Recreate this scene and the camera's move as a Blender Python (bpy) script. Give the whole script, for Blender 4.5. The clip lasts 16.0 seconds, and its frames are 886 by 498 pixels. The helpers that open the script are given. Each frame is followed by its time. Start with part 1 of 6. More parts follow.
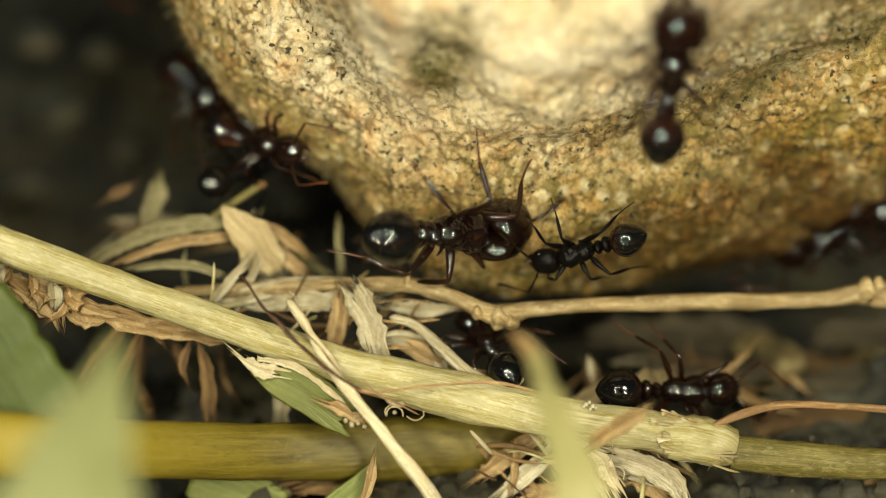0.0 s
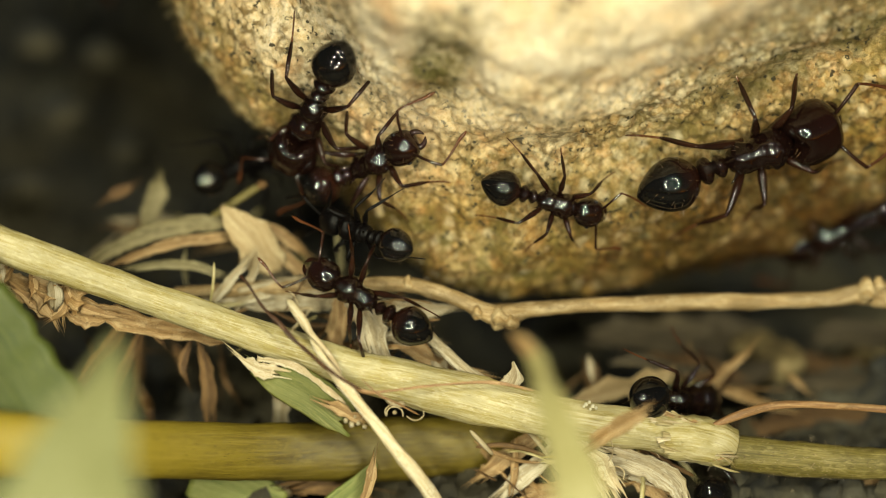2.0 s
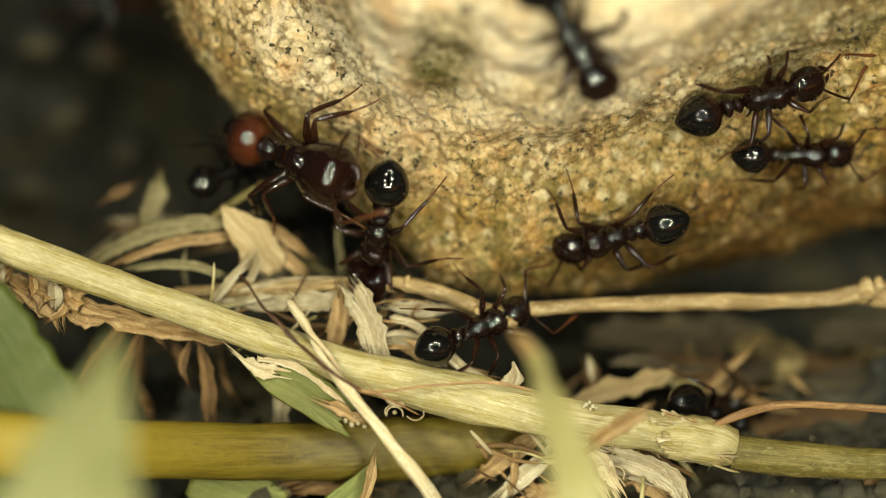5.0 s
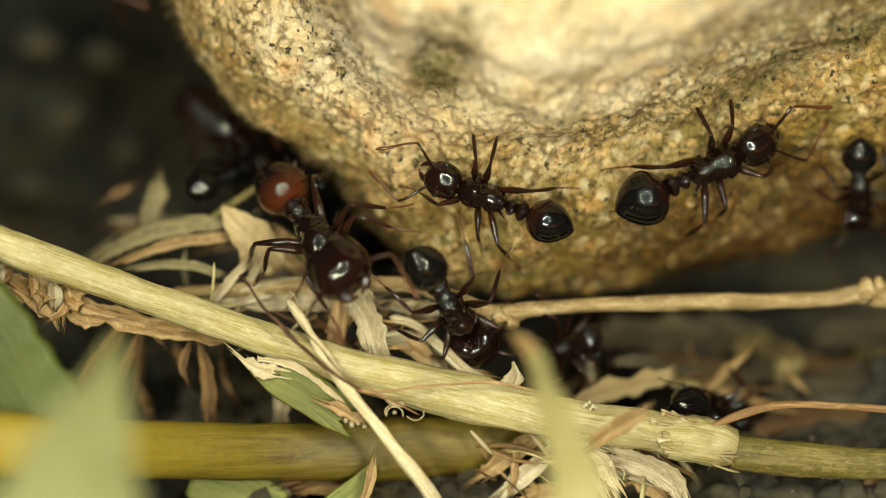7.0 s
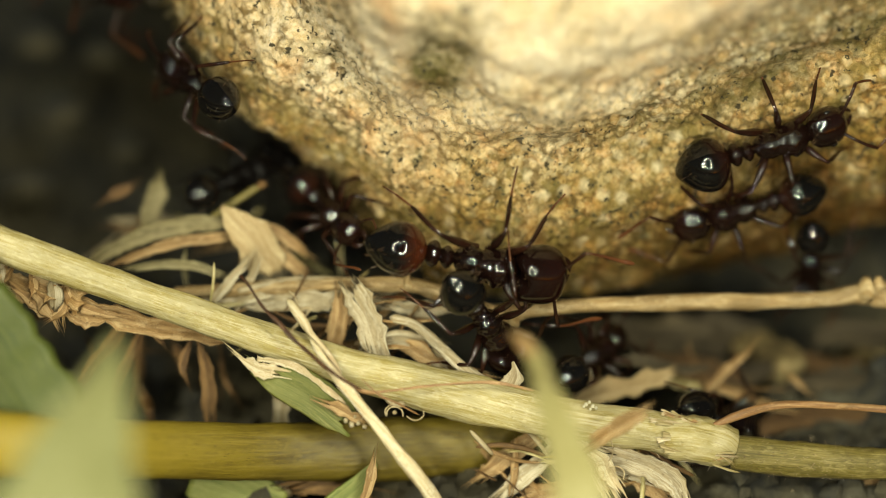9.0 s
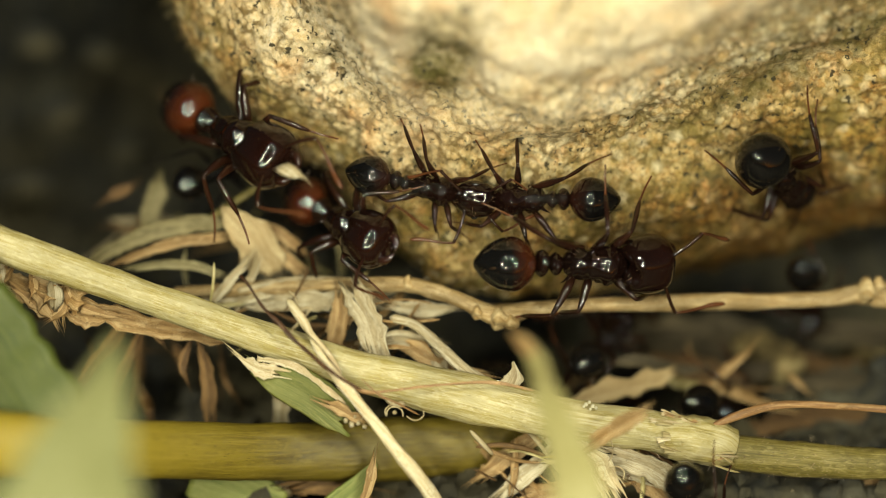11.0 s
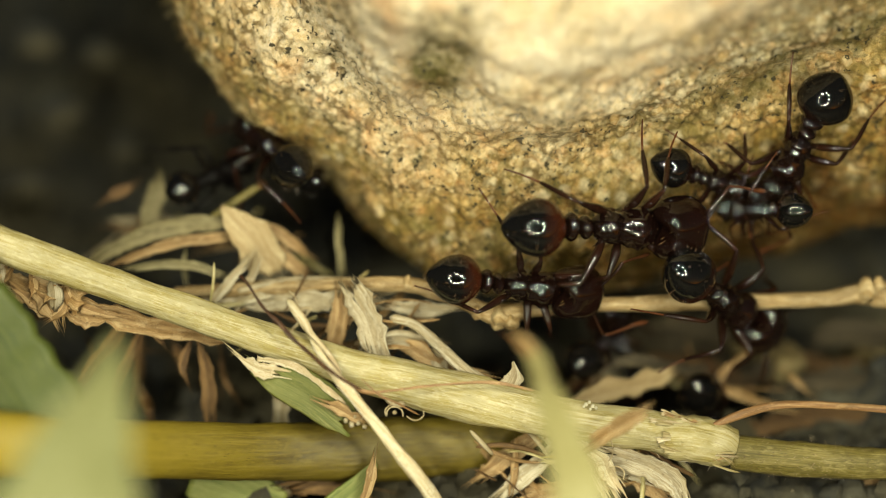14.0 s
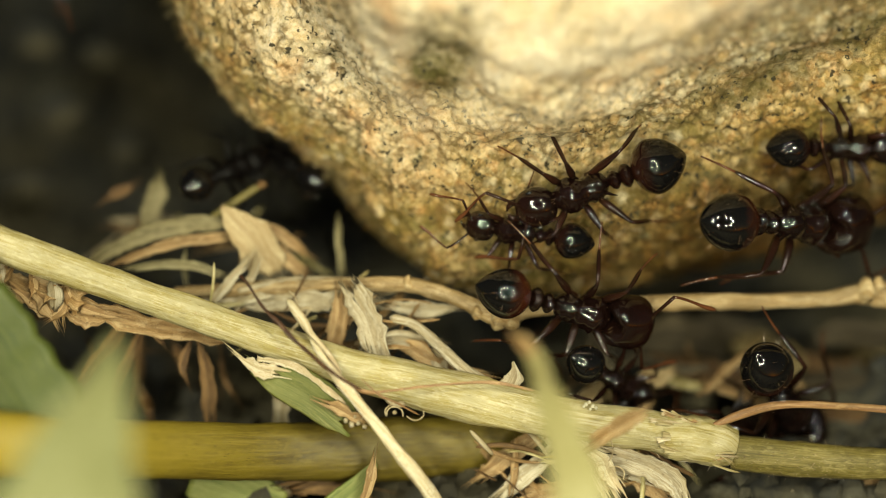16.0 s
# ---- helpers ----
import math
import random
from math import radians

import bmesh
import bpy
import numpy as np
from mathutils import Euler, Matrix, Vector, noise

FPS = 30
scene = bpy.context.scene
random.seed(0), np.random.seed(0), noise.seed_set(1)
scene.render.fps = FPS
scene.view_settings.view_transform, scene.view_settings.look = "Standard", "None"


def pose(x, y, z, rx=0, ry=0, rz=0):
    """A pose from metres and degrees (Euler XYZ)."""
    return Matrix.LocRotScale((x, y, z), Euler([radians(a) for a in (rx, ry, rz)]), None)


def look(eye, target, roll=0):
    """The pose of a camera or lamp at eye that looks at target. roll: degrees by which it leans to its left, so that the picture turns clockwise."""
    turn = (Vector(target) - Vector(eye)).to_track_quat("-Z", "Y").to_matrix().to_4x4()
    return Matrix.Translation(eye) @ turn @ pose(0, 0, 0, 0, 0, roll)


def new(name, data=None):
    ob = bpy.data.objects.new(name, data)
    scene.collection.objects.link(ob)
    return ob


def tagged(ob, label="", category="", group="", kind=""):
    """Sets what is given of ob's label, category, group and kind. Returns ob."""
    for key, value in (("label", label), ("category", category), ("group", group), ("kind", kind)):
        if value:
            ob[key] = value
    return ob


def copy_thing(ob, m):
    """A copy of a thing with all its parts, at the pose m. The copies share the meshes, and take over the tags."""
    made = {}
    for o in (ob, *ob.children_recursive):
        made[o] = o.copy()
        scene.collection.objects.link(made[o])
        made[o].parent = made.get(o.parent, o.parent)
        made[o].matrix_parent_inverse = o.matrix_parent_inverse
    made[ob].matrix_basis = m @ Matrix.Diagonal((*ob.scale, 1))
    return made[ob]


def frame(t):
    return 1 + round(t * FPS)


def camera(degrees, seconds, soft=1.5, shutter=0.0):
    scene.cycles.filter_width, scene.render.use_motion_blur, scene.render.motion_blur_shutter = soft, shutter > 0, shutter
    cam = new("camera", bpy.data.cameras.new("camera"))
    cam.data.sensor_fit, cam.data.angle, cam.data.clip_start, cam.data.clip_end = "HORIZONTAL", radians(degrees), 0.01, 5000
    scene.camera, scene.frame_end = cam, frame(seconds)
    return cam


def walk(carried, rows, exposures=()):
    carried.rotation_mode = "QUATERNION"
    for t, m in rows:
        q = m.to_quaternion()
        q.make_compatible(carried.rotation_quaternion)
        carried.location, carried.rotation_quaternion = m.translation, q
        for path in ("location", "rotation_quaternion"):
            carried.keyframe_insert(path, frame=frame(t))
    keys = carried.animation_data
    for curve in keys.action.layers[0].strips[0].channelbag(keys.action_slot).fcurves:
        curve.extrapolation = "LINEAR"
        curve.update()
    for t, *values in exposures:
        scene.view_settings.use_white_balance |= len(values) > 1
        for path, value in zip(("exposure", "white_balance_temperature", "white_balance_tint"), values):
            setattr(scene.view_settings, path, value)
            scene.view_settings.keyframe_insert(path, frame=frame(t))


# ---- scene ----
from collections import namedtuple

# ---- the place's own frame ----
# A bank frame in millimetres: u across, v up along the slope of sight, w out of the bank.
TILT = radians(40)
BANK = Matrix(((1, 0, 0, 0), (0, math.sin(TILT), -math.cos(TILT), 0),
               (0, math.cos(TILT), math.sin(TILT), 0), (0, 0, 0, 1)))
BANK = Matrix.Translation((0, 0, 0.0071)) @ BANK


def bank(u, v, w):
    """Millimetres in the bank frame to metres in the world."""
    return BANK @ Vector((u / 1000, v / 1000, w / 1000))


# ---- camera ----
cam = camera(17.83, 16.0, soft=1.0)
EYE, AIM = bank(0, 0, 100), bank(0, 0, 0)
walk(cam, [(0, look(EYE, AIM)), (16, look(EYE, AIM))], exposures=[(0, 0.0, 6500, 10), (16, 0.0, 6500, 10)])
cam.data.dof.use_dof = True
cam.data.dof.focus_distance = 0.0995
cam.data.dof.aperture_fstop = 17.0

# ---- light: shaded daylight and a ring of ten small lamps round the lens ----
world = bpy.data.worlds.new("world")
scene.world = world
world.use_nodes = True
sky = world.node_tree.nodes.new("ShaderNodeTexSky")
sky.sky_type, sky.sun_disc, sky.sun_elevation, sky.sun_rotation = "NISHITA", False, radians(1.0), radians(150)
world.node_tree.links.new(sky.outputs[0], world.node_tree.nodes["Background"].inputs[0])
world.node_tree.nodes["Background"].inputs[1].default_value = 0.05

for i in range(10):
    a = math.tau * i / 10
    lamp = bpy.data.lights.new("ring_lamp", "AREA")
    lamp.shape, lamp.size, lamp.energy, lamp.color = "DISK", 0.0028, 0.0096, (1.0, 0.98, 0.70)
    ob = new("ring_lamp", lamp)
    ob.matrix_world = look(bank(25 * math.cos(a), 25 * math.sin(a), 63), AIM)


# ---- materials ----
def material(name, rough=0.6, spec=0.4):
    m = bpy.data.materials.new(name)
    m.use_nodes = True
    b = m.node_tree.nodes["Principled BSDF"]
    b.inputs["Roughness"].default_value = rough
    b.inputs["Specular IOR Level"].default_value = spec
    return m, m.node_tree, b


def node(tree, kind, **values):
    n = tree.nodes.new("ShaderNode" + kind)
    for k, v in values.items():
        n.inputs[k].default_value = v
    return n


def ramp(tree, source, stops):
    r = tree.nodes.new("ShaderNodeValToRGB")
    while len(r.color_ramp.elements) < len(stops):
        r.color_ramp.elements.new(0.5)
    for e, (p, c) in zip(r.color_ramp.elements, stops):
        e.position, e.color = p, (*c, 1)
    tree.links.new(source, r.inputs[0])
    return r.outputs[0]


def coords(tree, which, scale):
    c = tree.nodes.new("ShaderNodeTexCoord")
    m = node(tree, "Mapping", Scale=scale)
    tree.links.new(c.outputs[which], m.inputs[0])
    return m.outputs[0]


def fbm(tree, vec, scale, detail=4, rough=0.6):
    n = node(tree, "TexNoise", Scale=scale, Detail=detail, Roughness=rough)
    tree.links.new(vec, n.inputs["Vector"])
    return n.outputs[0]


def mix(tree, fac, a, b, how="MIX"):
    m = tree.nodes.new("ShaderNodeMix")
    m.data_type, m.blend_type = "RGBA", how
    for s, i in ((fac, 0), (a, 6), (b, 7)):
        if isinstance(s, (int, float)):
            m.inputs[i].default_value = s
        elif isinstance(s, tuple):
            m.inputs[i].default_value = (*s, 1)
        else:
            tree.links.new(s, m.inputs[i])
    return m.outputs[2]


def bump(tree, b, height, strength, distance):
    n = node(tree, "Bump", Strength=strength, Distance=distance)
    tree.links.new(height, n.inputs["Height"])
    tree.links.new(n.outputs[0], b.inputs["Normal"])


def grass_material(name, dark, mid, light, spots=(0.10, 0.06, 0.025), rough=0.5, streak=9.0, clear=0.0, spotty=0.60, tip=None, relief=0.00006, root=None):
    """Fibrous straw or leaf: fine and coarse streaks along the blade (UV in mm), blotches, specks, painted glints,
    variation from piece to piece.
    """
    m, t, b = material(name, rough, 0.4)
    fine = fbm(t, coords(t, "UV", (streak * 2.4, 0.55, 1)), 1.0, 5, 0.7)
    broad = fbm(t, coords(t, "UV", (streak * 0.8, 0.22, 1)), 1.0, 4, 0.6)
    both = t.nodes.new("ShaderNodeMath")
    both.operation = "MULTIPLY_ADD"
    both.inputs[1].default_value = 0.55
    t.links.new(fine, both.inputs[0])
    half = t.nodes.new("ShaderNodeMath")
    half.operation = "MULTIPLY"
    half.inputs[1].default_value = 0.45
    t.links.new(broad, half.inputs[0])
    t.links.new(half.outputs[0], both.inputs[2])
    c = ramp(t, both.outputs[0], [(0.38, dark), (0.49, mid), (0.60, light)])
    blotch = fbm(t, coords(t, "UV", (1.6, 0.55, 1)), 1.0, 5, 0.65)
    c = mix(t, ramp(t, blotch, [(0.42, (0, 0, 0)), (0.60, (0.75, 0.75, 0.75))]), c, tip or tuple(x * 0.55 for x in mid))
    pale = fbm(t, coords(t, "UV", (2.3, 0.9, 2)), 1.3, 4, 0.7)
    c = mix(t, ramp(t, pale, [(0.54, (0, 0, 0)), (0.66, (0.7, 0.7, 0.7))]), c, light)
    if root:
        sep = t.nodes.new("ShaderNodeSeparateXYZ")
        t.links.new(coords(t, "UV", (1, 1 / root[1], 1)), sep.inputs[0])
        c = mix(t, ramp(t, sep.outputs[1], [(0.35, (0.85, 0.85, 0.85)), (1.0, (0, 0, 0))]), c, root[0])
    dash = fbm(t, coords(t, "UV", (13, 2.4, 1)), 1.0, 3, 0.6)
    # bright dashes: short glints painted into the colour
    c = mix(t, ramp(t, dash, [(0.60, (0, 0, 0)), (0.68, (0.5, 0.5, 0.5))]), c, tuple(min(0.9, x * 1.15) for x in light))
    c = mix(t, ramp(t, dash, [(0.31, (0.5, 0.5, 0.5)), (0.39, (0, 0, 0))]), c, tuple(x * 0.6 for x in dark))
    speck = fbm(t, coords(t, "UV", (5, 4, 1)), 1.6, 4, 0.75)
    c = mix(t, ramp(t, speck, [(spotty, (0, 0, 0)), (spotty + 0.06, (0.85, 0.85, 0.85))]), c, spots)
    info = t.nodes.new("ShaderNodeObjectInfo")
    c = mix(t, 1.0, c, ramp(t, info.outputs["Random"], [(0, (0.72, 0.68, 0.62)), (1, (1.0, 1.0, 1.0))]), "MULTIPLY")
    t.links.new(c, b.inputs["Base Color"])
    bump(t, b, both.outputs[0], 0.9, relief)
    return m


STRAW = grass_material("straw", (0.31, 0.245, 0.075), (0.42, 0.350, 0.125), (0.64, 0.57, 0.36), spots=(0.36, 0.21, 0.08), rough=0.27, streak=6, spotty=0.64, tip=(0.49, 0.44, 0.25))
STEM_GREEN = grass_material("green_straw", (0.10, 0.085, 0.016), (0.185, 0.150, 0.033), (0.33, 0.275, 0.105), rough=0.45, streak=9)
DRY = grass_material("dry_fibre", (0.140, 0.070, 0.022), (0.35, 0.21, 0.080), (0.56, 0.41, 0.22), rough=0.6)
PALE_DRY = grass_material("pale_fibre", (0.238, 0.170, 0.076), (0.450, 0.370, 0.230), (0.670, 0.620, 0.500), rough=0.55)
CREAM_STRAW = grass_material("cream_straw", (0.34, 0.25, 0.12), (0.62, 0.53, 0.34), (0.82, 0.77, 0.62), spots=(0.42, 0.25, 0.10), rough=0.5, spotty=0.58, tip=(0.66, 0.50, 0.30))
JOINT = grass_material("torn_joint_fibre", (0.23, 0.17, 0.058), (0.40, 0.32, 0.14), (0.64, 0.57, 0.38), spots=(0.24, 0.13, 0.05), rough=0.55, spotty=0.57)
OLD = grass_material("weathered_fibre", (0.085, 0.070, 0.030), (0.22, 0.185, 0.085), (0.40, 0.35, 0.20), rough=0.6)
BROWN = grass_material("brown_leaf", (0.045, 0.022, 0.007), (0.135, 0.070, 0.021), (0.275, 0.160, 0.058), rough=0.65)
DECAYED = grass_material("decayed_leaf", (0.016, 0.012, 0.007), (0.050, 0.037, 0.019), (0.105, 0.080, 0.042), rough=0.75)
CREAM_LEAF = grass_material("cream_dead_leaf", (0.26, 0.175, 0.080), (0.42, 0.315, 0.165), (0.56, 0.46, 0.28), rough=0.6, tip=(0.36, 0.25, 0.12))
ROOT = grass_material("root_bark", (0.204, 0.119, 0.043), (0.425, 0.297, 0.136), (0.595, 0.476, 0.289), rough=0.6, streak=4)
TWIG = grass_material("twig_bark", (0.025, 0.010, 0.005), (0.085, 0.034, 0.013), (0.22, 0.10, 0.038), rough=0.5, streak=4)
RED_ROOT = grass_material("red_rootlet", (0.20, 0.09, 0.035), (0.36, 0.20, 0.085), (0.52, 0.34, 0.17), rough=0.5, streak=4)
GREEN = grass_material("green_leaf", (0.085, 0.115, 0.02), (0.16, 0.19, 0.040), (0.27, 0.28, 0.085), rough=0.5, spotty=0.68, tip=(0.20, 0.215, 0.05))
OLIVE = grass_material("olive_blade", (0.085, 0.062, 0.012), (0.145, 0.110, 0.017), (0.25, 0.195, 0.035), rough=0.38, streak=5, spotty=0.72, tip=(0.20, 0.155, 0.018), root=((0.40, 0.31, 0.03), 15.0))
YOUNG = grass_material("pale_green_blade", (0.135, 0.141, 0.055), (0.181, 0.186, 0.079), (0.242, 0.243, 0.118), rough=0.5, streak=4, spotty=0.8, tip=(0.170, 0.178, 0.072))

CREAM = grass_material("cream_green_blade", (0.208, 0.184, 0.072), (0.288, 0.264, 0.112), (0.368, 0.336, 0.168), rough=0.5, streak=4, spotty=0.8, tip=(0.264, 0.232, 0.088))

DEEP_GREEN = grass_material("deep_green_blade", (0.040, 0.060, 0.009), (0.068, 0.092, 0.014), (0.105, 0.125, 0.026), rough=0.5, streak=4, spotty=0.8, tip=(0.080, 0.100, 0.016))


def stone_material():
    m, t, b = material("sandstone", 0.8, 0.22)
    obj = coords(t, "Object", (1, 1, 1))
    grain = fbm(t, obj, 4300, 6, 0.8)
    c = ramp(t, grain, [(0.35, (0.06, 0.04, 0.015)), (0.41, (0.42, 0.28, 0.12)), (0.48, (0.76, 0.60, 0.34)), (0.57, (0.93, 0.86, 0.68))])
    # crystals of two sizes, each of its own colour
    warp = node(t, "TexNoise", Scale=5200, Detail=3)
    t.links.new(obj, warp.inputs["Vector"])
    bent = node(t, "VectorMath")
    bent.operation = "MULTIPLY_ADD"
    bent.inputs[1].default_value = (0.00022,) * 3
    t.links.new(warp.outputs["Color"], bent.inputs[0])
    t.links.new(obj, bent.inputs[2])
    def crystals(scale):
        n = node(t, "TexVoronoi", Scale=scale)
        t.links.new(bent.outputs[0], n.inputs["Vector"])
        s = t.nodes.new("ShaderNodeSeparateColor")
        t.links.new(n.outputs["Color"], s.inputs[0])
        return n, s.outputs[0]
    _, shade = crystals(8800)
    big, hue = crystals(3300)
    c = mix(t, 0.58, c, ramp(t, shade, [(0.13, (0.045, 0.035, 0.020)), (0.22, (0.36, 0.24, 0.10)), (0.36, (0.74, 0.55, 0.30)), (0.58, (0.92, 0.77, 0.51)), (0.80, (0.96, 0.90, 0.75))]))
    c = mix(t, 0.40, c, ramp(t, hue, [(0.05, (0.20, 0.18, 0.10)), (0.22, (0.55, 0.42, 0.20)), (0.45, (0.80, 0.52, 0.30)), (0.62, (0.84, 0.70, 0.45)), (0.85, (0.95, 0.88, 0.72))]))
    def attribute(name):
        n = t.nodes.new("ShaderNodeAttribute")
        n.attribute_name = name
        return n.outputs["Fac"]
    def times(x, y):
        n = t.nodes.new("ShaderNodeMath")
        n.operation = "MULTIPLY"
        t.links.new(x, n.inputs[0])
        t.links.new(y, n.inputs[1])
        return n.outputs[0]
    # cream mineral tone that also paints stronger light on the upper face
    pale_lit = ramp(t, grain, [(0.35, (0.62, 0.48, 0.31)), (0.44, (0.80, 0.69, 0.505)), (0.56, (0.88, 0.805, 0.69))])
    pale_noise = fbm(t, obj, 260, 4, 0.6)
    c = mix(t, times(ramp(t, pale_noise, [(0.34, (0.25, 0.25, 0.25)), (0.50, (1, 1, 1))]), attribute("pale_lit")), c, pale_lit)
    # darker joints between the crystals, in patches
    joint_noise = fbm(t, obj, 1100, 4, 0.65)
    c = mix(t, times(ramp(t, big.outputs["Distance"], [(0.42, (0, 0, 0)), (0.66, (0.85, 0.85, 0.85))]), ramp(t, joint_noise, [(0.42, (0.05, 0.05, 0.05)), (0.58, (1, 1, 1))])), c, (0.16, 0.11, 0.045))
    # olive algae film with its own patches, darker towards the foot and left rim
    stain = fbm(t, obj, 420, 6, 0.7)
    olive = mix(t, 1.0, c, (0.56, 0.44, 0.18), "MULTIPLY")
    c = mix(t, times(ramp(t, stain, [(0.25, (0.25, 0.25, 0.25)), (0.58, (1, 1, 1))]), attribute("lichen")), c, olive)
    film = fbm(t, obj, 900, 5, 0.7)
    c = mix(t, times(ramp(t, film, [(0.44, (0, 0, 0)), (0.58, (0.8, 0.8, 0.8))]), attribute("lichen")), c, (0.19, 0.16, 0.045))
    # single larger grains: clear pale quartz, ochre feldspar and dark flakes
    chunk, kind = crystals(1500)
    body = ramp(t, chunk.outputs["Distance"], [(0.22, (0.85, 0.85, 0.85)), (0.46, (0, 0, 0))])
    for lo, hi, tint in ((0.0, 0.10, (0.07, 0.06, 0.035)), (0.30, 0.37, (0.66, 0.44, 0.20)), (0.60, 0.84, (0.94, 0.86, 0.66))):
        pick = ramp(t, kind, [(lo, (0, 0, 0)), (lo + 0.002, (1, 1, 1)), (hi, (1, 1, 1)), (hi + 0.002, (0, 0, 0))])
        c = mix(t, times(body, pick), c, mix(t, 0.35, tint, c))
    # dark olive grit lodged between the grains of the damp rim and foot
    grit = fbm(t, obj, 2300, 4, 0.7)
    c = mix(t, times(ramp(t, grit, [(0.50, (0, 0, 0)), (0.58, (0.6, 0.6, 0.6))]), attribute("grit")), c, (0.13, 0.105, 0.035))
    # iron stains
    iron = fbm(t, coords(t, "Object", (1.0, 0.6, 0.6)), 420, 4)
    c = mix(t, ramp(t, iron, [(0.60, (0, 0, 0)), (0.74, (0.45, 0.45, 0.45))]), c, (0.40, 0.22, 0.08))
    c = mix(t, times(ramp(t, film, [(0.30, (0.2, 0.2, 0.2)), (0.6, (1, 1, 1))]), attribute("rust")), c, (0.26, 0.13, 0.045))
    # mossy dirt plus painted shade in the hollow and along the ledge
    c = mix(t, times(ramp(t, film, [(0.30, (0.4, 0.4, 0.4)), (0.6, (1, 1, 1))]), attribute("moss_shade")), c, (0.11, 0.10, 0.035))
    tone = fbm(t, obj, 190, 4, 0.6)
    c = mix(t, ramp(t, tone, [(0.40, (0, 0, 0)), (0.60, (0.5, 0.5, 0.5))]), c, mix(t, 1.0, c, (0.86, 0.70, 0.42), "MULTIPLY"))
    # brown multiply that paints shade on the lower right foot, in patches
    c = mix(t, times(ramp(t, stain, [(0.30, (0.35, 0.35, 0.35)), (0.55, (1, 1, 1))]), attribute("foot_shade")), c, mix(t, 1.0, c, (0.34, 0.26, 0.14), "MULTIPLY"))
    # grey-green film spots and dark mineral specks
    spot = fbm(t, obj, 1500, 4, 0.62)
    c = mix(t, ramp(t, spot, [(0.60, (0, 0, 0)), (0.68, (0.6, 0.6, 0.6))]), c, (0.15, 0.145, 0.075))
    rosy = fbm(t, coords(t, "Object", (1.3, 0.9, 1.1)), 640, 4, 0.6)
    c = mix(t, ramp(t, rosy, [(0.54, (0, 0, 0)), (0.68, (0.5, 0.5, 0.5))]), c, mix(t, 1.0, c, (0.95, 0.62, 0.40), "MULTIPLY"))
    speck = fbm(t, obj, 3000, 3, 0.6)
    c = mix(t, ramp(t, speck, [(0.605, (0, 0, 0)), (0.645, (0.95, 0.95, 0.95))]), c, (0.035, 0.030, 0.018))
    # the pale tone again, over the specks of the upper part, as painted light
    c = mix(t, times(ramp(t, pale_noise, [(0.34, (0.10, 0.10, 0.10)), (0.56, (0.85, 0.85, 0.85))]), attribute("pale_lit_top")), c, mix(t, ramp(t, rosy, [(0.42, (0, 0, 0)), (0.64, (0.75, 0.75, 0.75))]), pale_lit, mix(t, 1.0, pale_lit, (0.95, 0.80, 0.62), "MULTIPLY")))
    c = mix(t, 1.0, c, (0.91, 0.875, 0.805), "MULTIPLY")
    t.links.new(c, b.inputs["Base Color"])
    n1 = node(t, "Bump", Strength=0.9, Distance=0.00011)
    t.links.new(grain, n1.inputs["Height"])
    # each crystal stands at its own height and has its own polish
    n2 = node(t, "Bump", Strength=0.75, Distance=0.00007)
    t.links.new(shade, n2.inputs["Height"])
    t.links.new(ramp(t, hue, [(0.0, (0.9, 0.9, 0.9)), (0.7, (0.82, 0.82, 0.82)), (1.0, (0.5, 0.5, 0.5))]), b.inputs["Roughness"])
    t.links.new(n1.outputs[0], n2.inputs["Normal"])
    t.links.new(n2.outputs[0], b.inputs["Normal"])
    return m


def soil_material():
    m, t, b = material("damp_soil", 0.9, 0.2)
    n = fbm(t, coords(t, "Object", (1, 1, 1)), 380, 7, 0.72)
    c = ramp(t, n, [(0.32, (0.0115, 0.0125, 0.0145)), (0.47, (0.034, 0.0345, 0.0325)), (0.57, (0.064, 0.058, 0.042)), (0.67, (0.11, 0.105, 0.080))])
    lump = fbm(t, coords(t, "Object", (1, 1, 1)), 150, 4, 0.6)
    c = mix(t, ramp(t, lump, [(0.44, (0, 0, 0)), (0.60, (0.75, 0.75, 0.75))]), c, mix(t, n, (0.022, 0.018, 0.010), (0.12, 0.100, 0.056)))
    t.links.new(c, b.inputs["Base Color"])
    bump(t, b, n, 0.8, 0.0006)
    return m


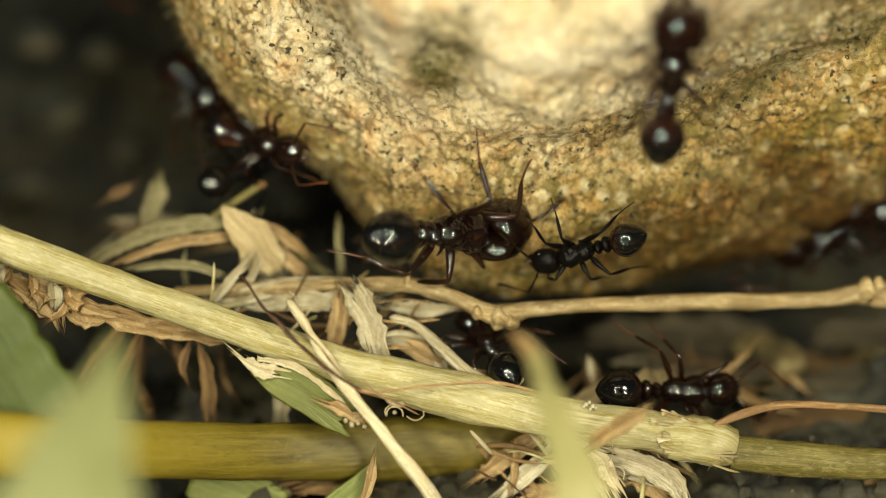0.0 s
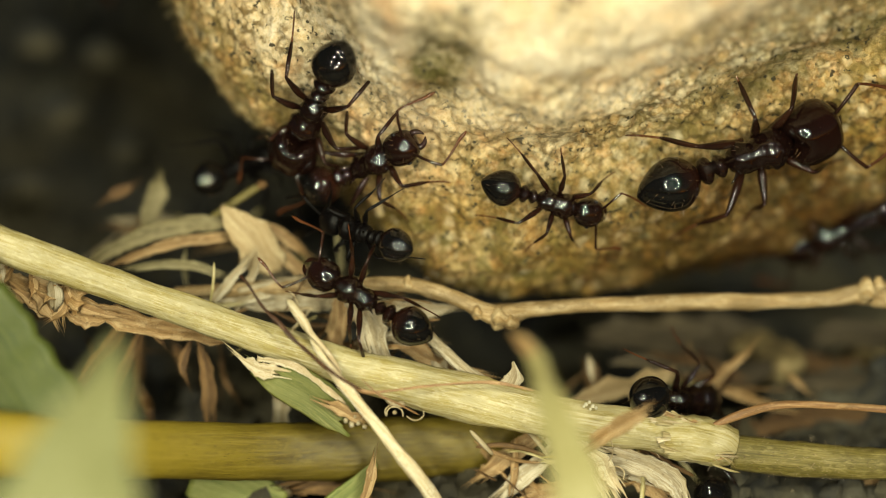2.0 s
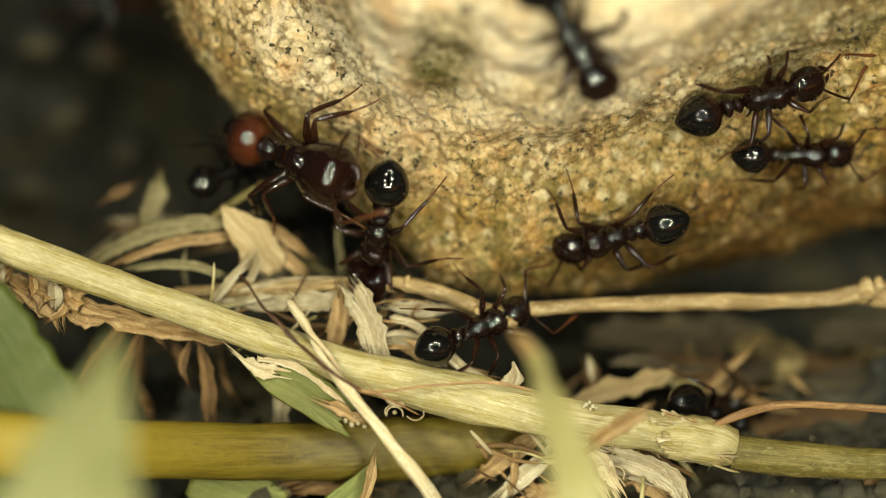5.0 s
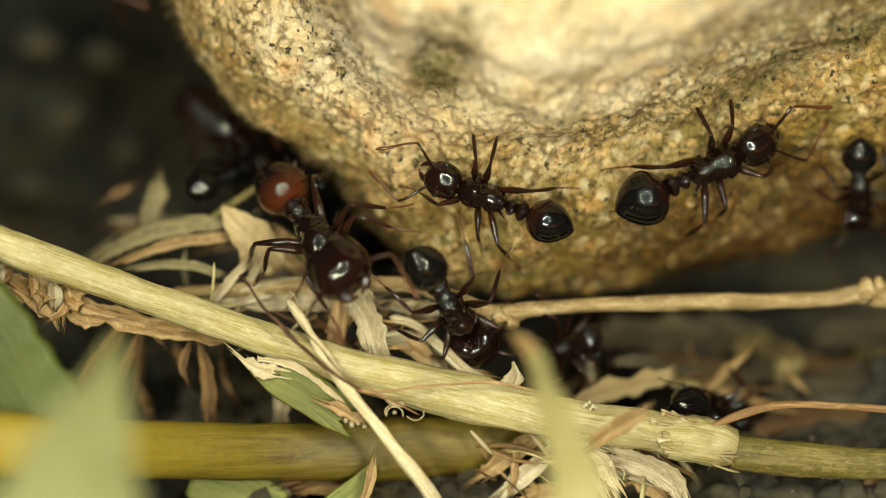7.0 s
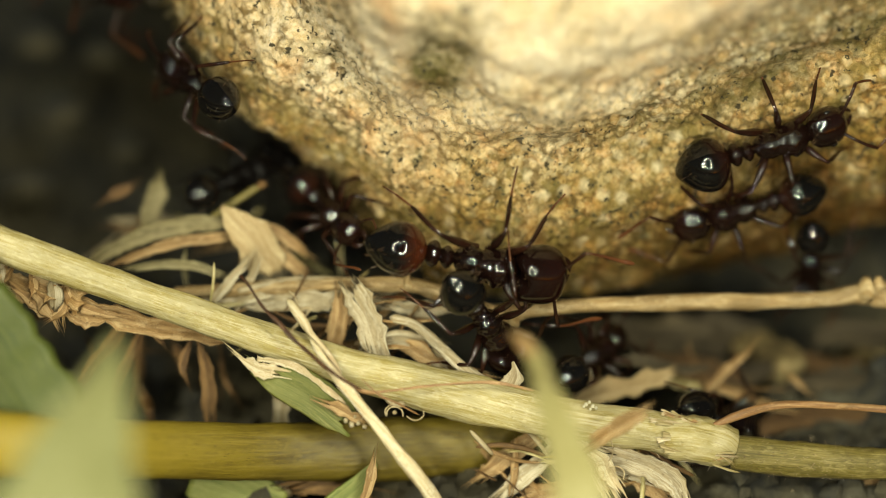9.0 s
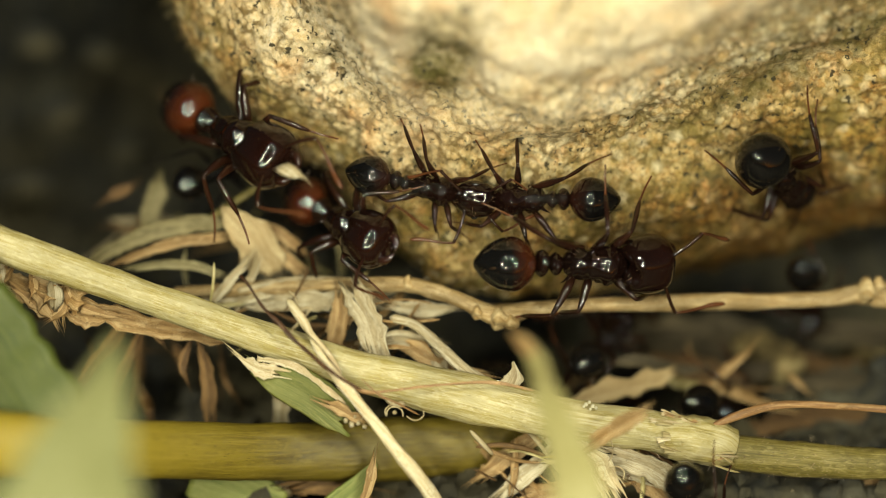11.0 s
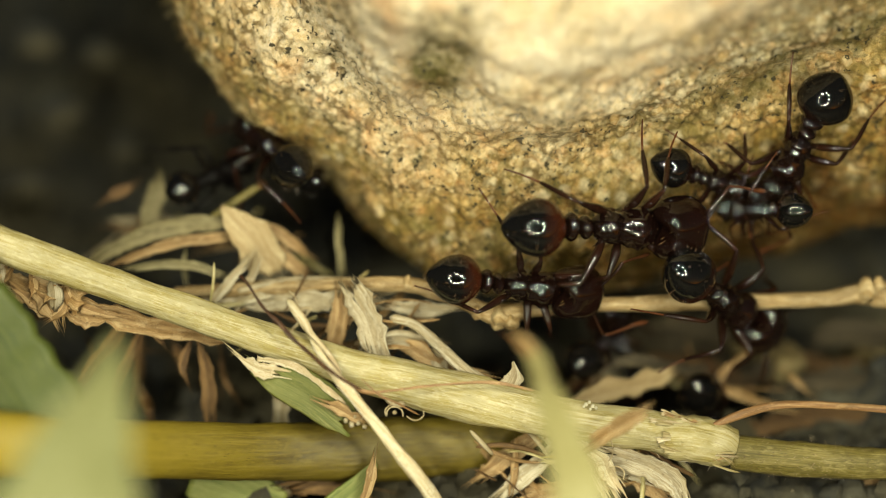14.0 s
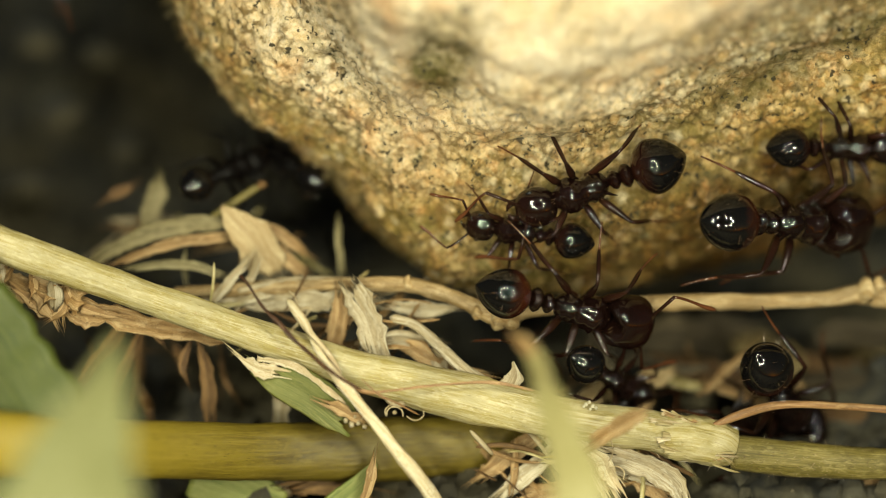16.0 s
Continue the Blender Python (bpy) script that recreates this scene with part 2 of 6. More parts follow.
def cuticle(name, front, back, edge, rough=0.12, pits=0.03, grain=40, gloss=0.9, belly=0.0):
    """Polished insect shell; the pigment runs from one end of the part to the other."""
    m, t, b = material(name, rough, 0.5)
    c = t.nodes.new("ShaderNodeTexCoord")
    s = t.nodes.new("ShaderNodeSeparateXYZ")
    t.links.new(c.outputs["Generated"], s.inputs[0])
    f = fbm(t, c.outputs["Generated"], 5, 3)
    add = t.nodes.new("ShaderNodeMath")
    add.operation = "MULTIPLY_ADD"
    add.inputs[1].default_value, add.inputs[2].default_value = 0.25, -0.12
    t.links.new(f, add.inputs[0])
    tot = t.nodes.new("ShaderNodeMath")
    t.links.new(s.outputs[0], tot.inputs[0])
    t.links.new(add.outputs[0], tot.inputs[1])
    b.inputs["Specular IOR Level"].default_value = gloss
    # the underside keeps the front's pigment further back
    low = t.nodes.new("ShaderNodeMath")
    low.operation = "MULTIPLY_ADD"
    low.inputs[1].default_value = -belly
    t.links.new(s.outputs[2], low.inputs[0])
    t.links.new(tot.outputs[0], low.inputs[2])
    lift = t.nodes.new("ShaderNodeMath")
    lift.inputs[1].default_value = belly * 0.62
    t.links.new(low.outputs[0], lift.inputs[0])
    col = ramp(t, lift.outputs[0], [(edge - 0.26, back), (edge + 0.24, front)])
    t.links.new(col, b.inputs["Base Color"])
    fine = fbm(t, coords(t, "Generated", (1, 1, 1)), grain, 3)
    bump(t, b, fine, pits, 0.00005)
    return m


def clod_material():
    m, t, b = material("dry_clod", 0.9, 0.2)
    n = fbm(t, coords(t, "Object", (1, 1, 1)), 700, 6, 0.7)
    c = ramp(t, n, [(0.34, (0.014, 0.011, 0.006)), (0.44, (0.075, 0.055, 0.024)), (0.53, (0.19, 0.14, 0.062)), (0.63, (0.34, 0.27, 0.14))])
    t.links.new(c, b.inputs["Base Color"])
    bump(t, b, n, 0.8, 0.0004)
    return m


STONE = stone_material()
CLOD = clod_material()
SOIL = soil_material()
SHELL = cuticle("brown_cuticle", (0.0105, 0.0037, 0.0025), (0.0060, 0.0028, 0.0022), 0.5, 0.065, 0.08, 26, 0.7)
MAJOR_HEAD = cuticle("red_brown_head_cuticle", (0.0105, 0.0035, 0.0024), (0.0070, 0.0029, 0.0022), 0.5, 0.065, 0.10, 34, 0.55)
THORAX = cuticle("rough_thorax_cuticle", (0.0075, 0.0030, 0.0023), (0.0055, 0.0026, 0.0021), 0.5, 0.07, 0.12, 15, 0.55)
# darker, duller copy of the brown shell, with shade painted in
SHADED_SHELL = cuticle("shaded_cuticle", (0.0030, 0.0022, 0.0022), (0.0026, 0.0020, 0.0020), 0.5, 0.4, 0.2, 20, 0.12)
GASTER = cuticle("gaster_cuticle", (0.066, 0.0155, 0.0050), (0.0042, 0.0038, 0.0038), 0.73, 0.05, 0.015, gloss=0.55, belly=0.2)
GASTER_DARK = cuticle("dark_gaster_cuticle", (0.022, 0.007, 0.004), (0.0040, 0.0036, 0.0036), 0.80, 0.05, 0.015, gloss=0.55, belly=0.3)
LIMB = cuticle("amber_limb_cuticle", (0.022, 0.0078, 0.0040), (0.012, 0.0048, 0.0031), 0.5, 0.13, gloss=0.5)
AMBER = cuticle("pale_amber_cuticle", (0.090, 0.031, 0.012), (0.055, 0.019, 0.008), 0.5, 0.22, gloss=0.45)
EYE_BLACK = cuticle("eye_black", (0.004, 0.004, 0.004), (0.004, 0.004, 0.004), 0.5, 0.2)
HAIR_WHITE = cuticle("white_grain", (0.52, 0.48, 0.36), (0.40, 0.36, 0.26), 0.5, 0.6, gloss=0.3)
AMBER_HAIR = cuticle("amber_bristle", (0.16, 0.09, 0.04), (0.16, 0.09, 0.04), 0.5, 0.35)
HAIR = cuticle("pale_bristle", (0.35, 0.26, 0.15), (0.35, 0.26, 0.15), 0.5, 0.35)


# ---- shared shapes ----
def mesh_object(name, verts, faces, mat, parent=None, label="", smooth=True, uv=None):
    me = bpy.data.meshes.new(name)
    me.from_pydata([tuple(p) for p in verts], [], faces)
    me.materials.append(mat)
    if smooth:
        me.polygons.foreach_set("use_smooth", [True] * len(me.polygons))
    if uv is not None:
        layer = me.uv_layers.new(name="uv")
        for loop in me.loops:
            layer.data[loop.index].uv = uv[loop.vertex_index]
    ob = new(name, me)
    ob.parent = parent
    if label:
        tagged(ob, label)
    return ob


def spline(points, n):
    """n + 1 samples of a Catmull-Rom curve through tuples of any length."""
    p = [np.array(q, float) for q in points]
    p = [2 * p[0] - p[1], *p, 2 * p[-1] - p[-2]]
    out = []
    for i in range(n + 1):
        s = i / n * (len(p) - 3)
        k = min(int(s), len(p) - 4)
        s -= k
        a, b, c, d = p[k:k + 4]
        out.append(0.5 * (2 * b + (c - a) * s + (2 * a - 5 * b + 4 * c - d) * s * s + (3 * b - a - 3 * c + d) * s ** 3))
    return out


def frames(path):
    """Side and normal (towards the viewer) at each sample of a bank-frame path."""
    out = []
    for i in range(len(path)):
        t = path[min(i + 1, len(path) - 1)] - path[max(i - 1, 0)]
        t = t / (np.linalg.norm(t) + 1e-9)
        s = np.cross((0, 0, 1.0), t)
        s = s / (np.linalg.norm(s) + 1e-9)
        out.append((t, s, np.cross(t, s)))
    return out


def tube(name, points, mat, parent=None, label="", sides=18, ridge=0.0, ridges=7, wobble=0.06, flat=1.0, per_mm=5, rot=0.0):
    """A stalk through (u, v, w, radius) points in mm, with ridges along it and an uneven surface; ends closed."""
    length = sum(math.dist(a[:3], b[:3]) for a, b in zip(points, points[1:]))
    n = max(12, int(length * per_mm))
    rows = spline(points, n)
    path = [r[:3] for r in rows]
    seed = Vector(path[0]) * 0.37
    verts, uv, along = [], [], 0.0
    base = bank(*path[0])
    for i, ((t, s, nn), r) in enumerate(zip(frames(path), rows)):
        along += np.linalg.norm(path[i] - path[i - 1]) if i else 0
        end = 0.35 if i in (0, n) else 1.0
        for k in range(sides):
            a = math.tau * k / sides + rot
            q = Vector((math.cos(a) * 0.9, math.sin(a) * 0.9, along * 0.8)) + seed
            rad = max(r[3], 0.02) * end * (1 + wobble * 2 * noise.noise(q) + wobble * noise.noise(q * 3.7) + ridge * abs(math.sin(a * ridges / 2)))
            p = path[i] + s * (math.cos(a) * rad) + nn * (math.sin(a) * rad * flat)
            verts.append(bank(*p) - base)
            uv.append((k / sides * math.tau * r[3], along))
    faces = [(i * sides + k, i * sides + (k + 1) % sides, (i + 1) * sides + (k + 1) % sides, (i + 1) * sides + k)
             for i in range(n) for k in range(sides)]
    faces += [tuple(reversed(range(sides))), tuple(range(n * sides, (n + 1) * sides))]
    ob = mesh_object(name, verts, faces, mat, parent, label, uv=uv)
    if parent is None:
        ob.location = base
    else:
        ob.location = base - parent.location
    return ob


def blade(name, points, mat, parent=None, label="", fold=0.15, thick=0.12, ragged=0.05, veins=6, roll=0.0, cols=15, per_mm=5, torn=0.0):
    """A leaf blade through (u, v, w, half width) points in mm: folded along its midrib, with veins, thickness and uneven edges."""
    length = sum(math.dist(a[:3], b[:3]) for a, b in zip(points, points[1:]))
    n = max(14, int(length * per_mm))
    rows = spline(points, n)
    path = [r[:3] for r in rows]
    seed = Vector(path[0]) * 0.53
    verts, uv, along = [], [], 0.0
    base = bank(*path[0])
    cr, sr = math.cos(radians(roll)), math.sin(radians(roll))
    for i, ((t, s, nn), r) in enumerate(zip(frames(path), rows)):
        along += np.linalg.norm(path[i] - path[i - 1]) if i else 0
        s, nn = s * cr + nn * sr, nn * cr - s * sr
        half = max(r[3], 0.015)
        for side in (1, -1):
            for k in range(cols):
                x = -1 + 2 * k / (cols - 1)
                e = 1 + ragged * 2 * noise.noise(Vector((along * 1.3, 5 if x > 0 else -5, 0)) + seed) + ragged * noise.noise(Vector((along * 5, 5 if x > 0 else -5, 0)) + seed)
                near = max(0.0, 1 - min(i, n - i) / (0.22 * n))
                tear = t * (torn * near * near * (noise.noise(Vector((x * 5, 3.3 if i < n / 2 else 8.1, 0)) + seed) + 0.6 * noise.noise(Vector((x * 13, 1.3, 0)) + seed)) * 1.6)
                th = thick * half * math.sqrt(max(0, 1 - x * x)) * side
                h = fold * half * abs(x) + half * 0.02 * math.cos(x * math.pi * veins) + half * 0.12 * noise.noise(Vector((x * 0.8, along * 0.35, 1)) + seed)
                p = path[i] + s * (x * half * e) + nn * (h + th) + tear
                verts.append(bank(*p) - base)
                uv.append((x * half * 1.0, along))
    m = 2 * cols
    faces = []
    for i in range(n):
        a, b = i * m, (i + 1) * m
        for k in range(cols - 1):
            faces.append((a + k, a + k + 1, b + k + 1, b + k))
            faces.append((a + cols + k + 1, a + cols + k, b + cols + k, b + cols + k + 1))
        faces.append((a + cols, a, b, b + cols))
        faces.append((a + cols - 1, a + m - 1, b + m - 1, b + cols - 1))
    for i in (0, n):
        a = i * m
        for k in range(cols - 1):
            faces.append((a + k, a + cols + k, a + cols + k + 1, a + k + 1) if i == 0 else (a + k + 1, a + cols + k + 1, a + cols + k, a + k))
    ob = mesh_object(name, verts, faces, mat, parent, label, uv=uv)
    ob.location = base if parent is None else base - parent.location
    return ob


def hash_noise(p, seed=0):
    """Smooth value noise in -1..1 for an array of points."""
    i = np.floor(p).astype(np.int64)
    f = p - i
    f = f * f * (3 - 2 * f)
    out = 0
    for dx in (0, 1):
        for dy in (0, 1):
            for dz in (0, 1):
                h = (i[:, 0] + dx) * 374761393 + (i[:, 1] + dy) * 668265263 + (i[:, 2] + dz) * 2147483647 + seed * 144665
                h = (h ^ (h >> 13)) * 1274126177 & 0x7FFFFFFF
                h = (h ^ (h >> 16)) % 65536 / 32768.0 - 1
                wx = f[:, 0] if dx else 1 - f[:, 0]
                wy = f[:, 1] if dy else 1 - f[:, 1]
                wz = f[:, 2] if dz else 1 - f[:, 2]
                out = out + h * wx * wy * wz
    return out


# ---- the ground ----
def ground_z(x, y):
    """Height of the soil in metres, for arrays in metres."""
    p = np.stack([x * 1000, y * 1000, np.zeros_like(x)], 1)
    near = np.exp(-((p[:, 0] / 60) ** 2 + (p[:, 1] / 70) ** 2))
    z = 1.6 * hash_noise(p / 9, 1) + 0.9 * hash_noise(p / 3.1, 2) + 0.5 * hash_noise(p / 1.1, 3) + 0.22 * hash_noise(p / 0.45, 4)
    left = 2.2 * np.exp(-((p[:, 0] + 13) / 7) ** 2 - ((p[:, 1] - 16) / 14) ** 2)
    gap = 8.5 * np.exp(-((p[:, 0] - 8.5) / 12) ** 2 - ((p[:, 1] - 6) / 3.2) ** 2)
    return (z * near - left * near - gap * near - 0.6) / 1000


def ground():
    def axis(lo, hi, step, far):
        inner = list(np.arange(lo, hi + 1e-9, step))
        out, d, e = [], step, 0.0
        while e < far:
            d *= 1.45
            e += d
            out.append(e)
        return np.array([lo - o for o in reversed(out)] + inner + [hi + o for o in out]) / 1000
    xs, ys = axis(-24, 24, 0.22, 30000), axis(-16, 34, 0.22, 30000)
    gx, gy = np.meshgrid(xs, ys)
    x, y = gx.ravel(), gy.ravel()
    verts = np.stack([x, y, ground_z(x, y)], 1)
    nx, ny = len(xs), len(ys)
    faces = [(j * nx + i, j * nx + i + 1, (j + 1) * nx + i + 1, (j + 1) * nx + i) for j in range(ny - 1) for i in range(nx - 1)]
    ob = mesh_object("ground", verts, faces, SOIL)
    tagged(ob, "dark damp crumbly soil under stone and straw litter", "soil", kind="structure")


ground()


# ---- the stone ----
STONE_U, STONE_V = 7.3, 18.8
RIM_ANGLE = (-180, -110, -64, -52, -46, -40, -35, -30, -21.5, -13, 0, 11, 21, 28, 45, 90, 180)
RIM_RADIUS = (20, 20.5, 20.0, 20.1, 20.0, 19.6, 19.7, 20.3, 21.2, 21.0, 20.0, 19.3, 19.4, 19.9, 22, 24, 20)
RIM_W = (-9, -7, -6, -5.5, -5, -4.5, -4, -3.8, -4, -4.5, -5.5, -7, -8, -8, -8, -9, -9)
DOME = (10, 8, 7.2, 6.7, 6.2, 5.7, 5.1, 4.8, 5.1, 5.8, 7.1, 9.4, 11.2, 11.2, 11, 10, 10)
EDGE = (2.2, 4, 7, 7, 7, 6, 5, 4.2, 3.6, 3.2, 2.8, 2.4, 2.4, 2.4, 2.4, 2.2, 2.2)


def stone_w(u, v):
    """Front face of the boulder: w over u, v (mm), arrays."""
    a = np.degrees(np.arctan2(u - STONE_U, STONE_V - v))
    rim = np.interp(a, RIM_ANGLE, RIM_RADIUS)
    rho = np.clip(np.hypot(u - STONE_U, v - STONE_V) / rim, 0, 1)
    w = np.interp(a, RIM_ANGLE, RIM_W) + np.interp(a, RIM_ANGLE, DOME) * np.sqrt(1 - rho ** np.interp(a, RIM_ANGLE, EDGE))
    # the pale upper swelling over the ledge, and the hollow in it
    crease = np.minimum(4.1 + 0.055 * np.maximum(u - 4, 0) ** 2, 6.1 + 0.45 * np.maximum(u - 10, -1)) + 0.16 * np.maximum(-u + 0.5, 0) ** 2
    k = np.clip((v - crease) / 5.0 + 0.25, 0, 1)
    w = w + 5.9 * k * k * (3 - 2 * k)
    w = w - 1.9 * np.exp(-((u + 0.1) / 1.2) ** 2 - ((v - 6.0) / 1.5) ** 2)
    # a shallow gully along the ledge to the side, and a low swelling below it
    g = v - (2.6 + 0.13 * (u - 5))
    w = w - 0.5 * np.exp(-(g / 0.9) ** 2) * np.clip((u - 2) / 4, 0, 1)
    return w


def stone():
    th = np.radians(np.concatenate([np.arange(-180, -76, 4), np.arange(-76, 42, 0.17), np.arange(42, 180, 4)]))
    ph = np.radians(np.concatenate([[2], np.arange(5, 24, 3), np.arange(24, 96, 0.24), np.arange(96, 179, 5), [178]]))
    T, P = np.meshgrid(th, ph)
    t, p = T.ravel(), P.ravel()
    rim = np.interp(np.degrees(t), RIM_ANGLE, RIM_RADIUS)
    rho = np.sin(p) * rim
    u, v = STONE_U + rho * np.sin(t), STONE_V - rho * np.cos(t)
    front = stone_w(u, v)
    back = np.interp(np.degrees(t), RIM_ANGLE, RIM_W) + 24 * np.cos(p)
    w = np.where(p <= math.pi / 2, front, back)
    pos = np.stack([u, v, w], 1)
    grid = pos.reshape(len(ph), len(th), 3)
    da, db = np.gradient(grid, axis=0), np.gradient(grid, axis=1)
    nrm = np.cross(db, da)
    nrm /= np.linalg.norm(nrm, axis=2, keepdims=True) + 1e-9
    nrm = nrm.reshape(-1, 3)
    nrm[nrm[:, 2] * np.cos(p) < 0] *= -1
    relief = 0.40 * hash_noise(pos / 3.3, 11) + 0.26 * hash_noise(pos / 1.3, 12)
    relief += 0.10 * hash_noise(pos / 0.55, 13) + 0.10 * hash_noise(pos / 0.29, 14) + 0.09 * hash_noise(pos / 0.15, 15)
    relief *= 1 - 0.40 * np.clip((v - 5.5) / 2.5, 0, 1)
    chip = hash_noise(pos / 0.8, 17)
    relief += 0.10 * np.round(np.clip(chip, -0.6, 0.6) * 2.5) / 2.5
    relief -= 1.1 * np.clip(hash_noise(pos / 0.42, 16) - 0.6, 0, 1)
    pos = pos + nrm * relief[:, None]
    crease = np.minimum(4.1 + 0.055 * np.maximum(u - 4, 0) ** 2, 6.1 + 0.45 * np.maximum(u - 10, -1))
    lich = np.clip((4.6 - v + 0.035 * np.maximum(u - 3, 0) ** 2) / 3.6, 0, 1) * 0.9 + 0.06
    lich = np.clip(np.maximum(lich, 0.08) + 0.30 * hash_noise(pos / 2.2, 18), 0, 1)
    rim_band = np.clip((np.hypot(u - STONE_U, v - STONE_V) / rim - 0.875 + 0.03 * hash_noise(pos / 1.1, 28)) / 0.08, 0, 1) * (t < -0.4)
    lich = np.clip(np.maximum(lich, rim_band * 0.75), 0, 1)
    # dirt and painted shade together: the hollow, the crease, the band under the brow
    moss_shade = 1.5 * np.exp(-((u + 0.2) / 1.15) ** 2 - ((v - 6.2) / 1.1) ** 2) + 0.9 * np.exp(-((v - crease + 0.7 - 0.5 * hash_noise(pos / 1.2, 26)) / 0.55) ** 2) * np.clip((u - 7.5) / 3, 0, 1)
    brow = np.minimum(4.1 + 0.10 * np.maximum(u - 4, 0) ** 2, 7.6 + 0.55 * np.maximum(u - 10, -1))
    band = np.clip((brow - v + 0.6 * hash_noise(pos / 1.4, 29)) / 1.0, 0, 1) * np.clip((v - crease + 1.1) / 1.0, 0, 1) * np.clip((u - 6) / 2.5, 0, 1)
    moss_shade = np.maximum(moss_shade, 0.55 * band * np.clip(0.75 + 0.5 * hash_noise(pos / 0.7, 30), 0, 1))
    # cream tone and painted light above the brow
    pale_lit = np.clip((v - brow + 0.5 + 0.7 * hash_noise(pos / 1.9, 25)) / 2.0, 0, 1) * np.clip((u + 3.5) / 3, 0, 1)
    pale_lit_top = pale_lit * np.clip(1 - moss_shade, 0, 1)
    grit = np.clip(1.15 - pale_lit_top - pale_lit, 0.12, 1) * np.clip(0.65 + 0.7 * hash_noise(pos / 0.9, 33), 0, 1)
    # the left upper face is lightened in colour as well
    inner = np.clip((0.95 - np.hypot(u - STONE_U, v - STONE_V) / rim) / 0.05, 0, 1) * np.clip((1.6 - u) / 3, 0, 1) * np.clip((v - 1.5) / 2, 0, 1)
    lich, grit = lich * (1 - 0.6 * inner), grit * (1 - 0.35 * inner)
    pale_lit = np.maximum(pale_lit, inner * np.clip(0.85 + 0.5 * hash_noise(pos / 1.3, 27), 0, 1))
    # painted shade, reaching higher towards the right, with a ragged edge
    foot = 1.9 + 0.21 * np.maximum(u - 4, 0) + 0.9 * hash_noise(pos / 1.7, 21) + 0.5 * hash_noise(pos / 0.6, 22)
    foot_shade = np.clip((foot - v) / 1.6, 0, 1) * np.clip((u - 3) / 6, 0, 1)
    rust = 1.2 * np.exp(-((u + 1.4 - 0.35 * (6.5 - v)) / 0.45) ** 2 - ((v - 6.3) / 2.2) ** 2)
    origin = bank(STONE_U, STONE_V, -10)
    m = np.array(BANK)
    verts = (pos / 1000) @ m[:3, :3].T + m[:3, 3] - np.array(origin)
    n, k = len(th), len(ph)
    faces = [(j * n + i, j * n + (i + 1) % n, (j + 1) * n + (i + 1) % n, (j + 1) * n + i) for j in range(k - 1) for i in range(n)]
    faces = [tuple(reversed(f)) for f in faces]
    faces += [tuple(range(n)), tuple(reversed(range((k - 1) * n, k * n)))]
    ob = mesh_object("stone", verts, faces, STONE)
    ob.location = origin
    for key, values in (("lichen", lich), ("pale_lit", pale_lit), ("moss_shade", moss_shade), ("rust", rust), ("foot_shade", foot_shade), ("pale_lit_top", pale_lit_top), ("grit", grit)):
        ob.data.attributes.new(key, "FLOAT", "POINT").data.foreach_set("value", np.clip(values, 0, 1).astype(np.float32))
    tagged(ob, "rough cream and ochre sandstone boulder with olive algae stains", "stone")


stone()

# ---- grasses and litter ----
stem = tagged(new("fallen_grass"), "pale yellow dried grass stem lying across the litter", "grass stem")
stem.location = bank(-16, 0, 0)
tube("straw", [(-18.26, 1.21, 1.20, 0.58), (-15.52, 0.18, 1.00, 0.60), (-10.62, -1.61, 0.60, 0.55), (-7.04, -2.89, 0.50, 0.58), (-3.66, -4.06, 0.50, 0.66), (0.32, -5.11, 0.20, 0.84), (4.31, -6.01, 0.20, 0.72), (7.31, -6.41, 0.20, 0.70), (9.80, -6.87, 0.20, 0.80)],
     STRAW, stem, "glossy straw-yellow stalk", ridge=0.05, ridges=11, wobble=0.05, flat=0.75, sides=36)
tube("node", [(6.91, -6.35, 0.10, 0.56), (7.90, -6.53, 0.20, 0.70), (8.80, -6.70, 0.25, 0.80), (9.70, -6.90, 0.22, 0.78), (10.31, -7.05, 0.10, 0.60)], STRAW, stem, "papery torn stem joint", ridge=0.06, ridges=19, wobble=0.10, flat=0.8, sides=44, per_mm=12)
for x, y, z, r in ((5.02, -5.45, 0.85, 0.07), (5.14, -5.37, 0.85, 0.06), (5.25, -5.51, 0.90, 0.07), (5.37, -5.57, 0.90, 0.06), (5.17, -5.61, 0.90, 0.05), (4.94, -5.53, 0.85, 0.05)):
    tube("white_grain", [(x - r, y, z, r * 0.4), (x - r * 0.5, y, z, r * 0.9), (x + r * 0.4, y, z, r), (x + r, y, z, r * 0.4)], HAIR_WHITE, stem, "tiny white grain stuck to the stem", wobble=0.15, sides=12, per_mm=40)
rng = random.Random(4)
for i in range(26):
    a0, lean = rng.uniform(-1.45, 1.45), rng.gauss(radians(-11), 0.35)
    u0 = 9.54 + rng.uniform(-1.9, 0.75)
    ln, rise = rng.uniform(0.5, 1.2), rng.uniform(-0.04, 0.05)
    pts = []
    for q in (0.0, 0.5, 1.0):
        u = u0 + (q - 0.5) * ln * math.cos(lean)
        ring = a0 + (q - 0.5) * ln * math.sin(lean) / 0.8
        mid = -6.55 - 0.22 * (u - 8.0)
        pts.append((u, mid + (0.80 + rise * q) * math.sin(ring), 0.22 + (0.64 + rise * q) * math.cos(ring), rng.uniform(0.05, 0.10) * (1.0 - 0.7 * q)))
    blade("shred", pts, rng.choice((PALE_DRY, JOINT, JOINT, DRY, CREAM_STRAW)), stem, ragged=0.45, torn=0.1, cols=7, per_mm=12)
